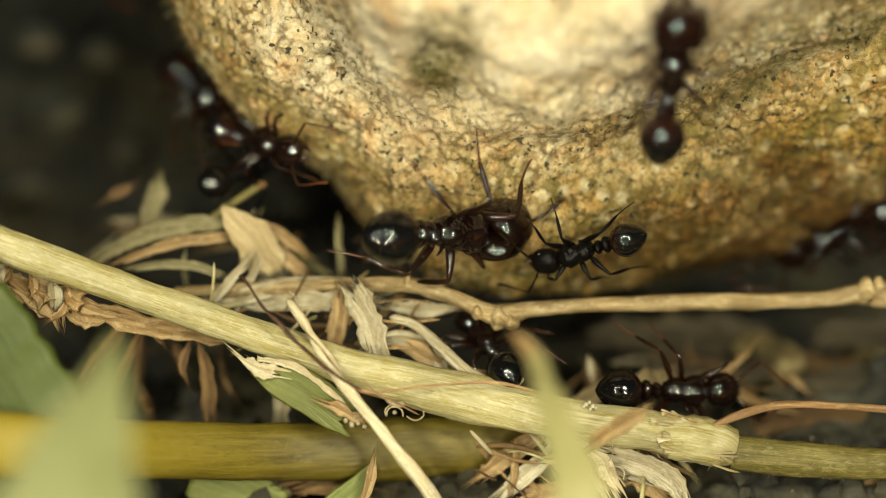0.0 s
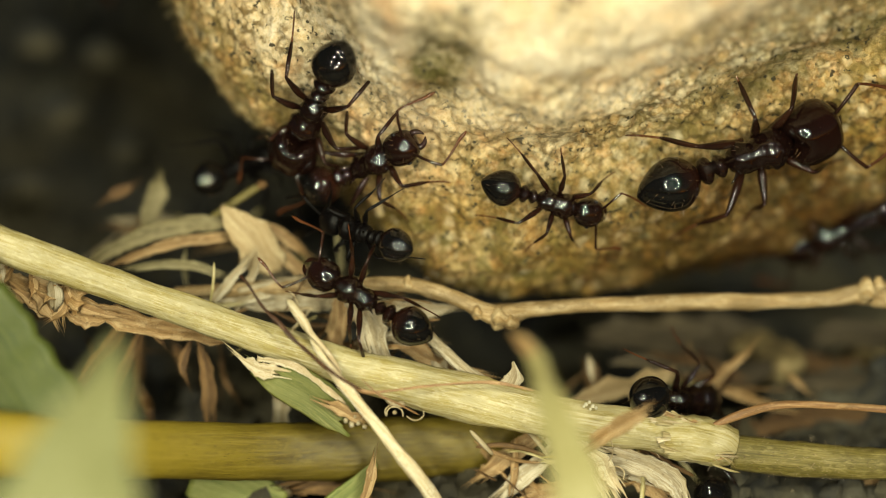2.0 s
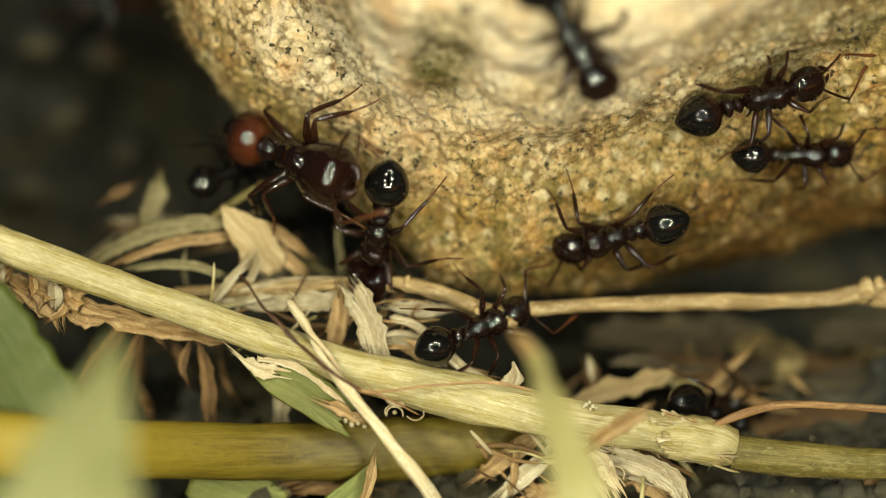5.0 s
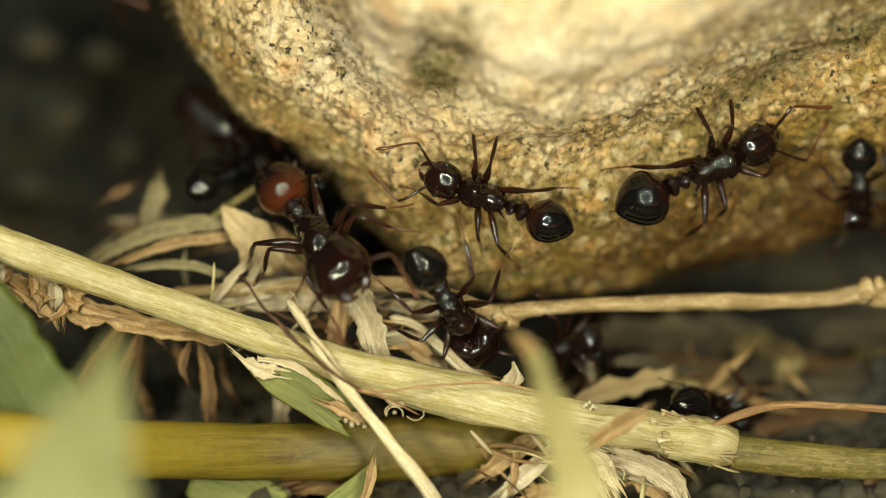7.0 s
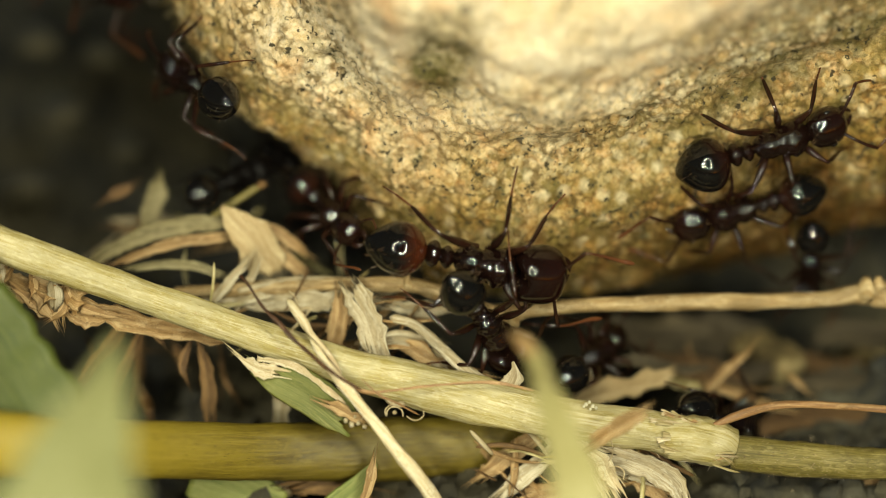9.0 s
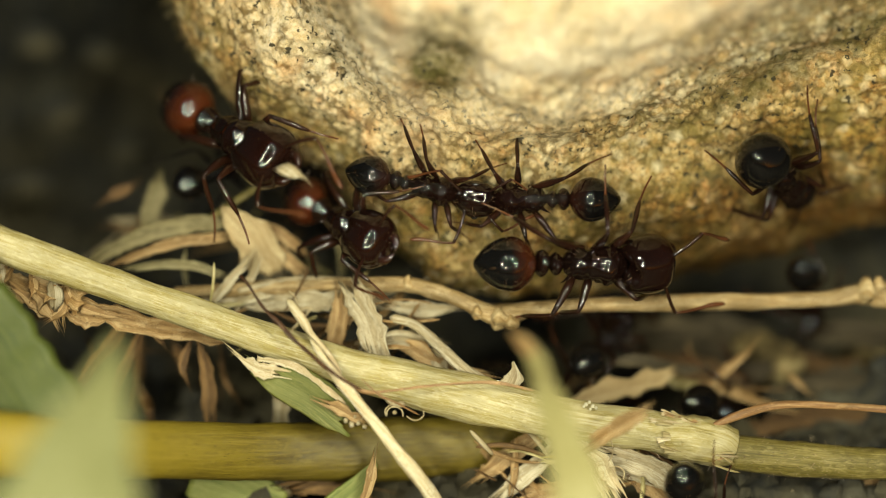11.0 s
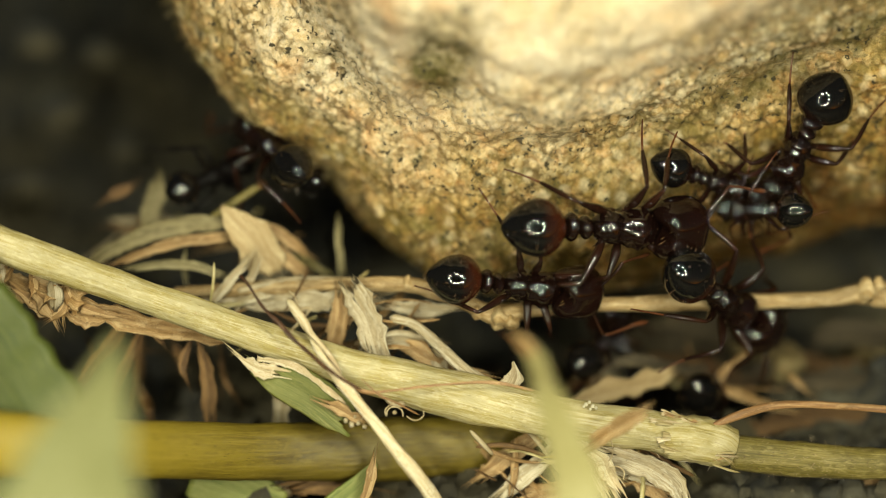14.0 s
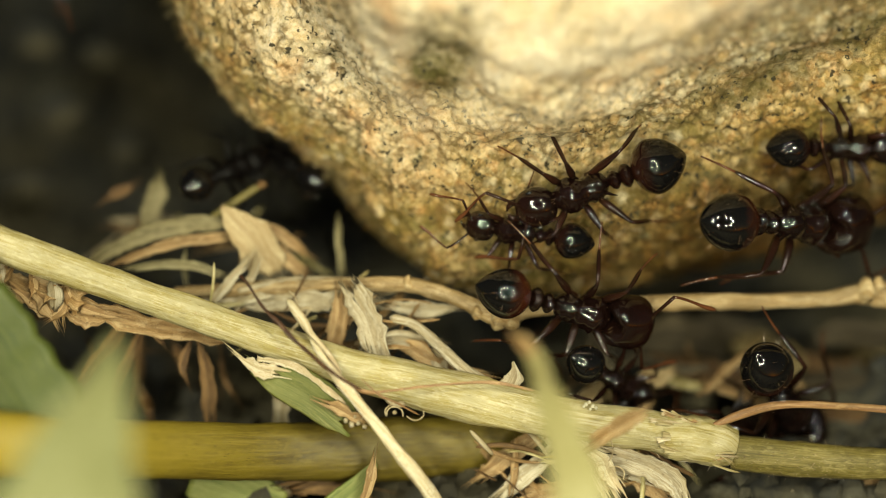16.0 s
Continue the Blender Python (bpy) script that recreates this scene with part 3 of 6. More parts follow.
tube("shoot", [(10.11, -7.17, 0.10, 0.60), (12.32, -7.42, 0.00, 0.62), (14.35, -7.56, -0.20, 0.56), (18.83, -7.79, -0.60, 0.54)], STEM_GREEN, stem, "olive green stem with fuzzy edge", ridge=0.04, ridges=13, wobble=0.05, flat=0.75, sides=32)


def litter(kind, category, label, build, *args, group="", **kw):
    ob = build(kind, *args, **kw)
    return tagged(ob, label, category, group)


litter("grass", "grass", "broad green blade, out of focus, beside the yellow blade", blade,
       [(-20.36, 1.19, 2.50, 1.60), (-17.50, -2.30, 3.20, 2.60), (-15.12, -5.38, 3.60, 2.70), (-12.94, -8.81, 4.00, 2.30), (-11.21, -11.88, 4.00, 1.80)], DEEP_GREEN, fold=0.1)
litter("grass", "grass", "pale green young blade standing close to the lens", blade,
       [(-10.65, -10.73, 21.00, 2.60), (-10.70, -8.30, 20.00, 2.30), (-10.51, -6.46, 19.00, 1.75), (-10.15, -4.90, 18.00, 1.10), (-9.86, -3.64, 17.00, 0.50), (-9.73, -2.50, 16.00, 0.05)], YOUNG, fold=0.1)
young = litter("grass", "grass", "pale yellow-green blade with a withered cream tip, close to the lens", blade,
       [(4.58, -11.33, 14.00, 1.05), (4.46, -8.98, 13.50, 0.96), (4.14, -7.29, 13.00, 0.84), (3.70, -5.79, 12.00, 0.62), (3.28, -4.61, 11.00, 0.44), (3.10, -3.94, 10.00, 0.34)], CREAM, fold=0.12)
blade("withered_tip", [(3.24, -4.52, 11.00, 0.36), (3.11, -3.93, 10.20, 0.36), (2.93, -3.42, 9.60, 0.28), (2.65, -3.00, 9.20, 0.16), (2.26, -2.75, 8.80, 0.06)], CREAM, young, "shrivelled cream blade tip", fold=0.3, ragged=0.2)
blade("brown_point", [(2.87, -3.36, 9.70, 0.20), (2.65, -3.01, 9.40, 0.21), (2.40, -2.84, 9.10, 0.12), (2.15, -2.70, 8.80, 0.03)], DRY, young, "withered brown point", fold=0.3, ragged=0.3)
litter("grass", "grass", "olive green rolled blade lying under the dry stem", tube,
       [(-18.67, -6.12, 7.00, 1.15), (-15.95, -6.44, 5.50, 1.10), (-12.75, -6.76, 4.00, 1.02), (-9.53, -7.01, 1.50, 0.98), (-5.73, -7.24, -0.80, 1.00), (-1.71, -7.19, -1.60, 1.12), (1.35, -6.96, -2.00, 0.95), (2.99, -6.69, -2.30, 0.60), (4.63, -6.38, -2.50, 0.20)], OLIVE, ridge=0.035, ridges=34, wobble=0.02, flat=0.55, sides=68)
root_thing = litter("root", "root", "tan knotted root lying along the foot of the stone", tube,
       [(-9.87, -1.61, -2.00, 0.20), (-7.41, -1.45, -1.80, 0.26), (-4.55, -1.32, -1.60, 0.22), (-1.70, -1.23, -1.20, 0.24), (-0.48, -1.43, -1.00, 0.26), (0.73, -1.90, -1.00, 0.26), (1.74, -2.32, -1.00, 0.36), (2.44, -2.32, -1.00, 0.34), (3.36, -2.13, -1.20, 0.24), (6.41, -1.95, -1.50, 0.25), (10.53, -1.90, -2.00, 0.28), (13.61, -1.84, -2.20, 0.26), (15.06, -1.62, -2.30, 0.36), (15.89, -1.62, -2.40, 0.42), (17.19, -2.14, -2.80, 0.28), (20.11, -2.45, -3.00, 0.24)], ROOT, wobble=0.16, ridge=0.1, ridges=5)
for x, y, z, r in ((2.04, -2.40, -0.90, 0.42), (2.44, -2.56, -0.80, 0.28), (1.23, -2.24, -0.80, 0.24), (15.34, -1.45, -2.10, 0.40), (15.75, -1.26, -2.00, 0.26), (-1.25, -1.19, -1.00, 0.22)):
    tube("knot", [(x - r * 0.9, y + 0.1 * r, z, r * 0.4), (x - r * 0.3, y, z, r), (x + r * 0.4, y - 0.1 * r, z, r * 0.85), (x + r, y + 0.2 * r, z, r * 0.3)], ROOT, root_thing, "gnarled knot", wobble=0.35, ridge=0.15, ridges=5, sides=20, per_mm=16)
litter("twig", "twig", "thin dark kinked twig across the dry stem", tube,
       [(-7.08, -0.92, 1.70, 0.06), (-6.79, -1.20, 1.90, 0.05), (-6.51, -1.63, 2.00, 0.06), (-6.16, -2.14, 2.00, 0.08), (-5.72, -2.57, 2.10, 0.07), (-5.07, -3.23, 2.10, 0.07), (-4.29, -3.90, 2.10, 0.07), (-3.60, -4.45, 2.10, 0.06), (-2.83, -4.89, 1.90, 0.05)], TWIG, wobble=0.5, sides=12, per_mm=9)
for pts in ([(-4.41, -3.91, 1.70, 0.03), (-3.52, -4.54, 1.75, 0.05), (-2.64, -4.98, 1.70, 0.05), (-1.65, -4.92, 1.60, 0.04), (-0.47, -4.77, 1.45, 0.05), (0.91, -4.66, 1.35, 0.04), (2.00, -4.70, 1.25, 0.05), (3.19, -4.97, 1.10, 0.04)],
            [(-2.83, -4.54, 1.75, 0.02), (-2.20, -5.09, 1.75, 0.03), (-1.65, -5.34, 1.60, 0.03), (-0.83, -5.81, 1.20, 0.02)]):
    litter("rootlet", "root", "fine rust-coloured rootlet clinging to the dry stem", tube, pts, RED_ROOT, group="rust rootlets on the stem", wobble=0.4, sides=10, per_mm=9, flat=0.7)
torn = litter("torn_leaf", "leaf", "torn green leaf piece with a dry cream end", blade,
       [(-6.38, -4.18, 0.90, 0.40), (-5.82, -4.49, 1.00, 0.62), (-5.03, -4.89, 1.00, 0.72), (-4.24, -5.37, 0.90, 0.72), (-3.65, -5.83, 0.85, 0.62), (-3.25, -6.17, 0.80, 0.45)], GREEN, fold=0.12, torn=0.5, veins=9, cols=21)
blade("dry_tip", [(-7.12, -3.78, 1.10, 0.07), (-6.88, -3.97, 1.15, 0.20), (-6.50, -4.17, 1.20, 0.36), (-6.05, -4.33, 1.20, 0.34), (-5.65, -4.41, 1.15, 0.20)], CREAM_STRAW, torn, "dry cream torn leaf end", ragged=0.5, torn=0.8, per_mm=12)
blade("dry_edge", [(-6.50, -3.85, 1.25, 0.10), (-5.61, -3.99, 1.25, 0.13), (-4.82, -4.36, 1.25, 0.11), (-4.03, -4.92, 1.20, 0.10), (-3.44, -5.42, 1.15, 0.05)], CREAM_STRAW, torn, "dry cream leaf margin", ragged=0.5, per_mm=10)
blade("dry_patch", [(-4.19, -5.35, 1.25, 0.12), (-3.71, -5.55, 1.25, 0.22), (-3.14, -5.87, 1.20, 0.24), (-2.65, -6.15, 1.10, 0.10)], DRY, torn, "brown withered patch", ragged=0.5, torn=0.6, per_mm=12)
for x, y, z, r in ((-3.40, -6.01, 1.10, 0.09), (-3.20, -6.15, 1.10, 0.11), (-2.97, -6.09, 1.10, 0.10), (-3.08, -5.87, 1.15, 0.08), (-2.75, -6.21, 1.10, 0.09), (-3.48, -5.82, 1.10, 0.07), (-2.85, -5.95, 1.10, 0.07)):
    tube("grain", [(x - r, y, z, r * 0.4), (x - r * 0.4, y, z, r), (x + r * 0.5, y, z, r * 0.9), (x + r, y, z, r * 0.3)], PALE_DRY, torn, "stuck sand grain", wobble=0.4, sides=10, per_mm=30)
litter("straw_stalk", "straw", "pale split straw crossing the thick stem", tube,
       [(-4.64, -3.13, 1.70, 0.03), (-4.20, -3.71, 1.80, 0.11), (-3.41, -4.79, 1.90, 0.16), (-2.43, -5.96, 1.90, 0.17), (-1.55, -7.04, 1.90, 0.20), (-0.47, -8.46, 1.80, 0.22), (0.31, -9.82, 1.60, 0.22)], CREAM_STRAW, wobble=0.2, ridge=0.14, flat=0.6)
litter("straw_stalk", "straw", "thin cream straw leaning over the stem", tube,
       [(-5.44, -1.75, 1.50, 0.06), (-5.20, -2.07, 1.60, 0.15), (-4.84, -2.58, 1.60, 0.17), (-4.57, -2.97, 1.50, 0.11), (-3.92, -3.77, 1.40, 0.08), (-3.51, -4.40, 1.40, 0.04)], CREAM_STRAW, wobble=0.2, flat=0.6)
litter("dead_leaf", "leaf", "curled beige dead leaf on dark soil", blade,
       [(-7.99, 1.53, -1.86, 0.05), (-7.74, 1.25, -1.86, 0.28), (-7.33, 0.79, -1.92, 0.59), (-6.78, 0.23, -2.05, 0.79), (-6.38, -0.35, -2.17, 0.71), (-6.10, -0.84, -2.29, 0.39)], CREAM_LEAF, fold=0.15, ragged=0.20, torn=0.15, veins=3)
for pts, mat in (([(-13.04, -0.76, -2.79, 0.12), (-11.89, 0.06, -2.60, 0.26), (-10.70, 0.55, -2.48, 0.30), (-9.31, 0.84, -2.48, 0.30), (-7.84, 0.96, -2.60, 0.22)], OLD),
                 ([(-11.87, -0.59, -2.48, 0.10), (-10.84, -0.12, -2.36, 0.16), (-9.66, 0.23, -2.36, 0.20), (-7.77, 0.43, -2.48, 0.16)], DRY),
                 ([(-11.37, -0.76, -2.23, 0.10), (-10.30, -0.55, -2.11, 0.16), (-9.08, -0.59, -2.11, 0.17), (-8.01, -0.96, -2.11, 0.12)], OLD),
                 ([(-7.07, 1.00, -2.73, 0.10), (-6.25, 0.74, -2.73, 0.20), (-5.44, 0.19, -2.85, 0.20), (-4.87, -0.23, -3.10, 0.10)], DRY),
                 ([(-6.60, 0.43, -2.48, 0.12), (-5.82, -0.23, -2.48, 0.24), (-4.90, -1.04, -2.48, 0.22)], DRY),
                 ([(-10.90, 0.69, -4.34, 0.20), (-10.80, 1.49, -4.59, 0.41), (-10.60, 2.22, -4.71, 0.35), (-10.53, 2.70, -4.84, 0.12)], OLD),
                 ([(-12.40, 1.86, -4.34, 0.10), (-11.95, 2.11, -4.34, 0.23), (-11.40, 2.40, -4.34, 0.12)], BROWN),
                 ([(-3.87, 0.96, -4.03, 0.08), (-3.82, 0.02, -3.72, 0.14), (-3.69, -1.01, -3.41, 0.13)], OLD),
                 ([(-9.41, 0.02, -3.10, 0.06), (-9.45, -0.60, -3.10, 0.10), (-9.37, -1.22, -3.10, 0.08)], OLD)):
    litter("dry_grass", "dry grass", "dull tan dry grass blade in the shaded litter", blade, pts, mat, group="dry blades in the litter", ragged=0.2, torn=0.6)
litter("green_stalk", "grass", "dull green thin stalk among dry blades", tube, [(-8.89, 0.81, -2.85, 0.10), (-8.00, 1.42, -2.73, 0.14), (-7.07, 2.04, -2.67, 0.14), (-6.58, 2.32, -2.67, 0.10)], STEM_GREEN, flat=0.7)
litter("stalk_bud", "grass", "small brown withered bud at the green stalk's tip", tube, [(-6.75, 2.23, -2.63, 0.08), (-6.57, 2.32, -2.60, 0.15), (-6.40, 2.40, -2.60, 0.06)], BROWN, wobble=0.3)
sheath = litter("leaf_sheath", "dry grass", "brown torn leaf sheath under the dry stem", blade,
       [(-16.96, -0.58, -0.50, 0.40), (-15.33, -1.28, -0.30, 0.50), (-13.91, -1.88, -0.20, 0.62), (-12.72, -2.19, -0.30, 0.50), (-10.54, -2.76, -0.60, 0.42), (-7.76, -3.05, -1.00, 0.30), (-5.36, -3.23, -1.60, 0.20)], DRY, ragged=0.35, fold=0.5, veins=4, torn=0.8)
for pts in ([(-14.47, -1.48, 0.10, 0.20), (-13.95, -1.98, 0.20, 0.30), (-13.61, -2.65, 0.20, 0.12)], [(-13.27, -1.58, 0.10, 0.22), (-13.45, -2.13, 0.25, 0.20), (-13.95, -2.50, 0.20, 0.10)], [(-15.28, -1.28, 0.00, 0.14), (-14.57, -1.82, 0.10, 0.16), (-14.17, -2.22, 0.10, 0.05)], [(-13.08, -1.88, 0.00, 0.20), (-12.27, -2.22, 0.10, 0.16), (-11.37, -2.38, 0.10, 0.08)]):
    blade("shred", pts, DRY, sheath, "pale ragged shred", ragged=0.5, torn=0.6, per_mm=10)
rng = random.Random(21)
for i in range(10):
    u = rng.uniform(-15.9, -13.0)
    v = -0.75 - 0.42 * (u + 15.9) * 0.9 + rng.uniform(-0.55, 0.35)
    a, ln, r = rng.uniform(0, math.tau), rng.uniform(0.35, 0.9), rng.uniform(0.14, 0.32)
    pts = [(u + q * ln * math.cos(a) + rng.uniform(-0.1, 0.1), v + q * ln * math.sin(a) + rng.uniform(-0.1, 0.1), rng.uniform(0.1, 0.6), r * (1.0 - 0.6 * abs(q))) for q in (-0.5, 0.0, 0.5, 0.9)]
    blade("shred", pts, rng.choice((DRY, DRY, PALE_DRY, CREAM_STRAW)), sheath, "crumpled torn sheath scrap", ragged=0.75, torn=0.5, fold=0.2, per_mm=14, cols=9, roll=rng.uniform(-35, 35))
for pts, mat in (([(-11.21, -2.42, -1.50, 0.14), (-11.78, -3.13, -1.70, 0.24), (-12.62, -4.26, -1.90, 0.26), (-13.18, -5.08, -2.00, 0.14)], BROWN),
                 ([(-10.67, -2.72, -1.40, 0.12), (-11.23, -3.74, -1.70, 0.20), (-11.80, -4.87, -1.90, 0.20), (-12.12, -6.00, -2.00, 0.10)], BROWN),
                 ([(-8.78, -3.39, -1.60, 0.08), (-8.59, -4.05, -1.70, 0.20), (-8.44, -5.08, -1.90, 0.27), (-8.43, -6.14, -2.00, 0.24)], BROWN),
                 ([(-9.05, -3.35, -1.40, 0.08), (-9.29, -3.88, -1.40, 0.17), (-9.36, -4.28, -1.30, 0.13), (-9.21, -4.69, -1.40, 0.05)], BROWN),
                 ([(-5.80, -5.29, -2.00, 0.30), (-5.90, -6.54, -2.40, 0.30), (-5.82, -8.17, -2.40, 0.28), (-5.86, -10.12, -2.40, 0.28)], PALE_DRY),
                 ([(-10.94, -2.41, -1.40, 0.10), (-10.34, -3.03, -1.50, 0.16), (-10.03, -3.47, -1.50, 0.06)], BROWN)):
    litter("dry_grass", "dry grass", "brown withered blade hanging below the stem", blade, pts, mat, group="withered blades below the stem", ragged=0.25, fold=0.4, torn=0.6)
for pts, mat in (([(-8.96, -1.71, -2.00, 0.36), (-6.80, -1.81, -1.80, 0.40), (-4.55, -1.85, -1.60, 0.42), (-2.92, -1.64, -1.50, 0.40)], PALE_DRY),
                 ([(-3.41, -1.29, -0.80, 0.50), (-2.90, -2.09, -0.60, 0.55), (-2.49, -2.99, -0.50, 0.50), (-2.19, -4.04, -0.40, 0.42)], PALE_DRY),
                 ([(-3.72, -1.40, -1.20, 0.20), (-3.72, -2.41, -1.20, 0.40), (-3.93, -3.42, -1.20, 0.34)], DRY),
                 ([(-1.91, -2.01, -1.50, 0.20), (-0.89, -2.17, -1.60, 0.26), (0.33, -2.12, -1.80, 0.22)], PALE_DRY),
                 ([(-1.70, -3.22, -1.20, 0.20), (-0.69, -3.82, -1.00, 0.34), (0.32, -4.32, -1.00, 0.30), (1.53, -4.58, -0.80, 0.15)], DRY),
                 ([(-0.49, -3.52, -1.20, 0.10), (-0.18, -4.02, -1.00, 0.34), (0.12, -4.62, -0.80, 0.20)], PALE_DRY)):
    litter("leaf_flake", "leaf", "whitish papery leaf flake caught between straws", blade, pts, mat, group="papery flakes", ragged=0.3, fold=0.3, torn=0.9)
for pts in ([(-1.89, -2.43, -0.60, 0.16), (-0.98, -2.69, -0.40, 0.18), (-0.08, -3.49, -0.20, 0.20), (0.92, -4.38, 0.00, 0.20), (2.12, -4.98, 0.10, 0.14)],
            [(-2.90, -3.36, -0.60, 0.10), (-1.69, -3.00, -0.80, 0.12), (-0.48, -3.21, -1.00, 0.10)],
            [(-2.08, -5.17, 0.20, 0.12), (-1.67, -5.46, 0.40, 0.14), (-0.98, -5.25, 0.50, 0.10)],
            [(-7.39, -1.50, -1.50, 0.12), (-5.36, -1.10, -1.60, 0.14), (-2.93, -1.16, -1.60, 0.12)]):
    litter("straw_stalk", "straw", "short pale straw bent over the litter", tube, pts, PALE_DRY, group="short straws", wobble=0.14, flat=0.6)
for pts, mat in (([(3.93, -6.59, -0.10, 0.12), (4.51, -6.87, 0.20, 0.34), (5.10, -7.39, 0.40, 0.40), (5.59, -8.04, 0.50, 0.30), (5.99, -8.74, 0.50, 0.20)], CREAM_STRAW),
                 ([(5.28, -7.13, 0.70, 0.14), (5.64, -7.42, 0.80, 0.25), (5.87, -7.96, 0.80, 0.24), (6.28, -8.62, 0.70, 0.10)], CREAM_STRAW),
                 ([(3.83, -6.40, -0.20, 0.20), (4.72, -6.62, 0.10, 0.30), (5.81, -6.97, 0.20, 0.22)], PALE_DRY)):
    litter("leaf_flake", "leaf", "white papery torn sheath curling under the stem joint", blade, pts, mat, group="papery flakes", ragged=0.35, fold=0.4, torn=0.8, per_mm=10)
litter("rootlet", "root", "slender orange-tan rootlet arching from the stem joint", tube,
       [(9.37, -6.31, 0.50, 0.09), (10.27, -5.91, 0.50, 0.16), (11.49, -5.56, 0.30, 0.15), (12.69, -5.49, 0.20, 0.13), (14.32, -5.58, 0.00, 0.14), (17.15, -5.79, -0.20, 0.13)], RED_ROOT, wobble=0.1, flat=0.7)
for pts, mat in (([(1.03, -8.30, -1.00, 0.20), (2.14, -7.49, -0.90, 0.36), (3.35, -6.67, -0.80, 0.34), (4.14, -6.06, -0.60, 0.20)], DRY),
                 ([(1.94, -8.85, -0.80, 0.25), (2.94, -7.99, -0.60, 0.32), (3.94, -7.22, -0.60, 0.26)], PALE_DRY),
                 ([(2.35, -9.29, -1.20, 0.40), (4.36, -8.67, -1.00, 0.45), (5.98, -8.26, -1.00, 0.30)], DRY),
                 ([(5.01, -6.87, 2.20, 0.20), (5.66, -6.36, 2.80, 0.27), (6.50, -5.75, 3.20, 0.27), (6.81, -5.56, 3.20, 0.20)], DRY),
                 ([(5.53, -7.19, -0.20, 0.20), (6.51, -7.41, 0.10, 0.42), (7.60, -7.80, 0.30, 0.45), (8.29, -8.39, 0.40, 0.35), (8.59, -9.14, 0.40, 0.20)], PALE_DRY),
                 ([(5.97, -7.84, -0.80, 0.30), (7.16, -8.23, -0.60, 0.40), (8.17, -9.03, -0.60, 0.30)], DRY),
                 ([(-5.36, -8.71, -1.50, 0.30), (-4.14, -8.47, -1.50, 0.34), (-2.93, -8.72, -1.60, 0.30)], BROWN),
                 ([(-2.87, -9.16, 0.20, 0.12), (-2.57, -8.16, 0.30, 0.20), (-2.43, -7.40, 0.30, 0.05)], DRY)):
    litter("fibre_shred", "dry grass", "frayed tan plant fibre below the stem", blade, pts, mat, group="frayed fibres", ragged=0.3, fold=0.3, torn=1.0)
for pts in ([(-9.02, -8.11, -1.60, 0.80), (-7.40, -8.68, -1.60, 0.90), (-5.77, -9.33, -1.60, 0.60)], [(-3.90, -9.23, -0.50, 0.50), (-3.00, -8.43, -0.60, 0.40), (-2.40, -7.63, -0.70, 0.10)]):
    litter("grass", "grass", "short green blade low in the litter", blade, pts, GREEN, group="short green blades")
for pts, mat in (([(4.43, -5.77, -2.60, 0.12), (5.47, -5.37, -2.80, 0.34), (6.72, -5.03, -3.00, 0.44), (7.72, -4.77, -3.20, 0.36), (8.40, -4.45, -3.40, 0.12)], CREAM_LEAF),
                 ([(6.16, -4.18, -4.00, 0.10), (6.99, -4.14, -4.00, 0.22), (7.94, -4.32, -4.20, 0.26), (9.00, -4.47, -4.40, 0.18), (9.96, -4.37, -4.60, 0.08)], DECAYED),
                 ([(5.37, -3.97, -4.00, 0.06), (5.45, -4.35, -4.00, 0.12), (5.54, -4.89, -4.00, 0.08)], PALE_DRY),
                 ([(5.53, -3.44, -8.00, 0.30), (7.26, -3.26, -8.00, 0.70), (9.23, -3.45, -8.30, 0.80), (10.98, -3.71, -8.50, 0.50)], DECAYED),
                 ([(8.64, -2.81, -9.00, 0.20), (10.38, -2.92, -9.00, 0.50), (12.34, -3.25, -9.00, 0.30)], DECAYED),
                 ([(5.43, -4.22, -6.00, 0.20), (5.64, -4.85, -6.00, 0.30), (5.53, -5.49, -6.00, 0.20)], BROWN),
                 ([(7.83, -4.47, -7.00, 0.50), (9.76, -4.58, -7.00, 0.60), (11.68, -5.33, -7.00, 0.30)], BROWN),
                 ([(12.23, -4.51, -8.00, 0.20), (13.74, -4.30, -8.00, 0.34), (15.90, -4.62, -8.00, 0.30), (17.63, -5.38, -8.00, 0.30)], BROWN),
                 ([(10.42, -8.84, -3.00, 0.20), (12.69, -8.43, -3.00, 0.35), (16.81, -9.04, -3.00, 0.30)], BROWN),
                 ([(12.97, -9.36, -2.00, 0.20), (14.61, -8.71, -2.00, 0.30), (17.05, -8.18, -2.00, 0.30)], DRY),
                 ([(11.26, -6.70, -5.00, 0.20), (13.57, -6.53, -5.00, 0.35), (17.14, -6.80, -5.00, 0.30)], BROWN),
                 ([(9.19, -9.04, -3.00, 0.20), (11.25, -8.63, -3.00, 0.30), (13.10, -9.56, -3.00, 0.20)], DRY)):
    litter("dead_leaf", "leaf", "brown decaying leaf strip on the soil", blade, pts, mat, group="decaying leaf strips", ragged=0.28, fold=0.3, torn=0.3)
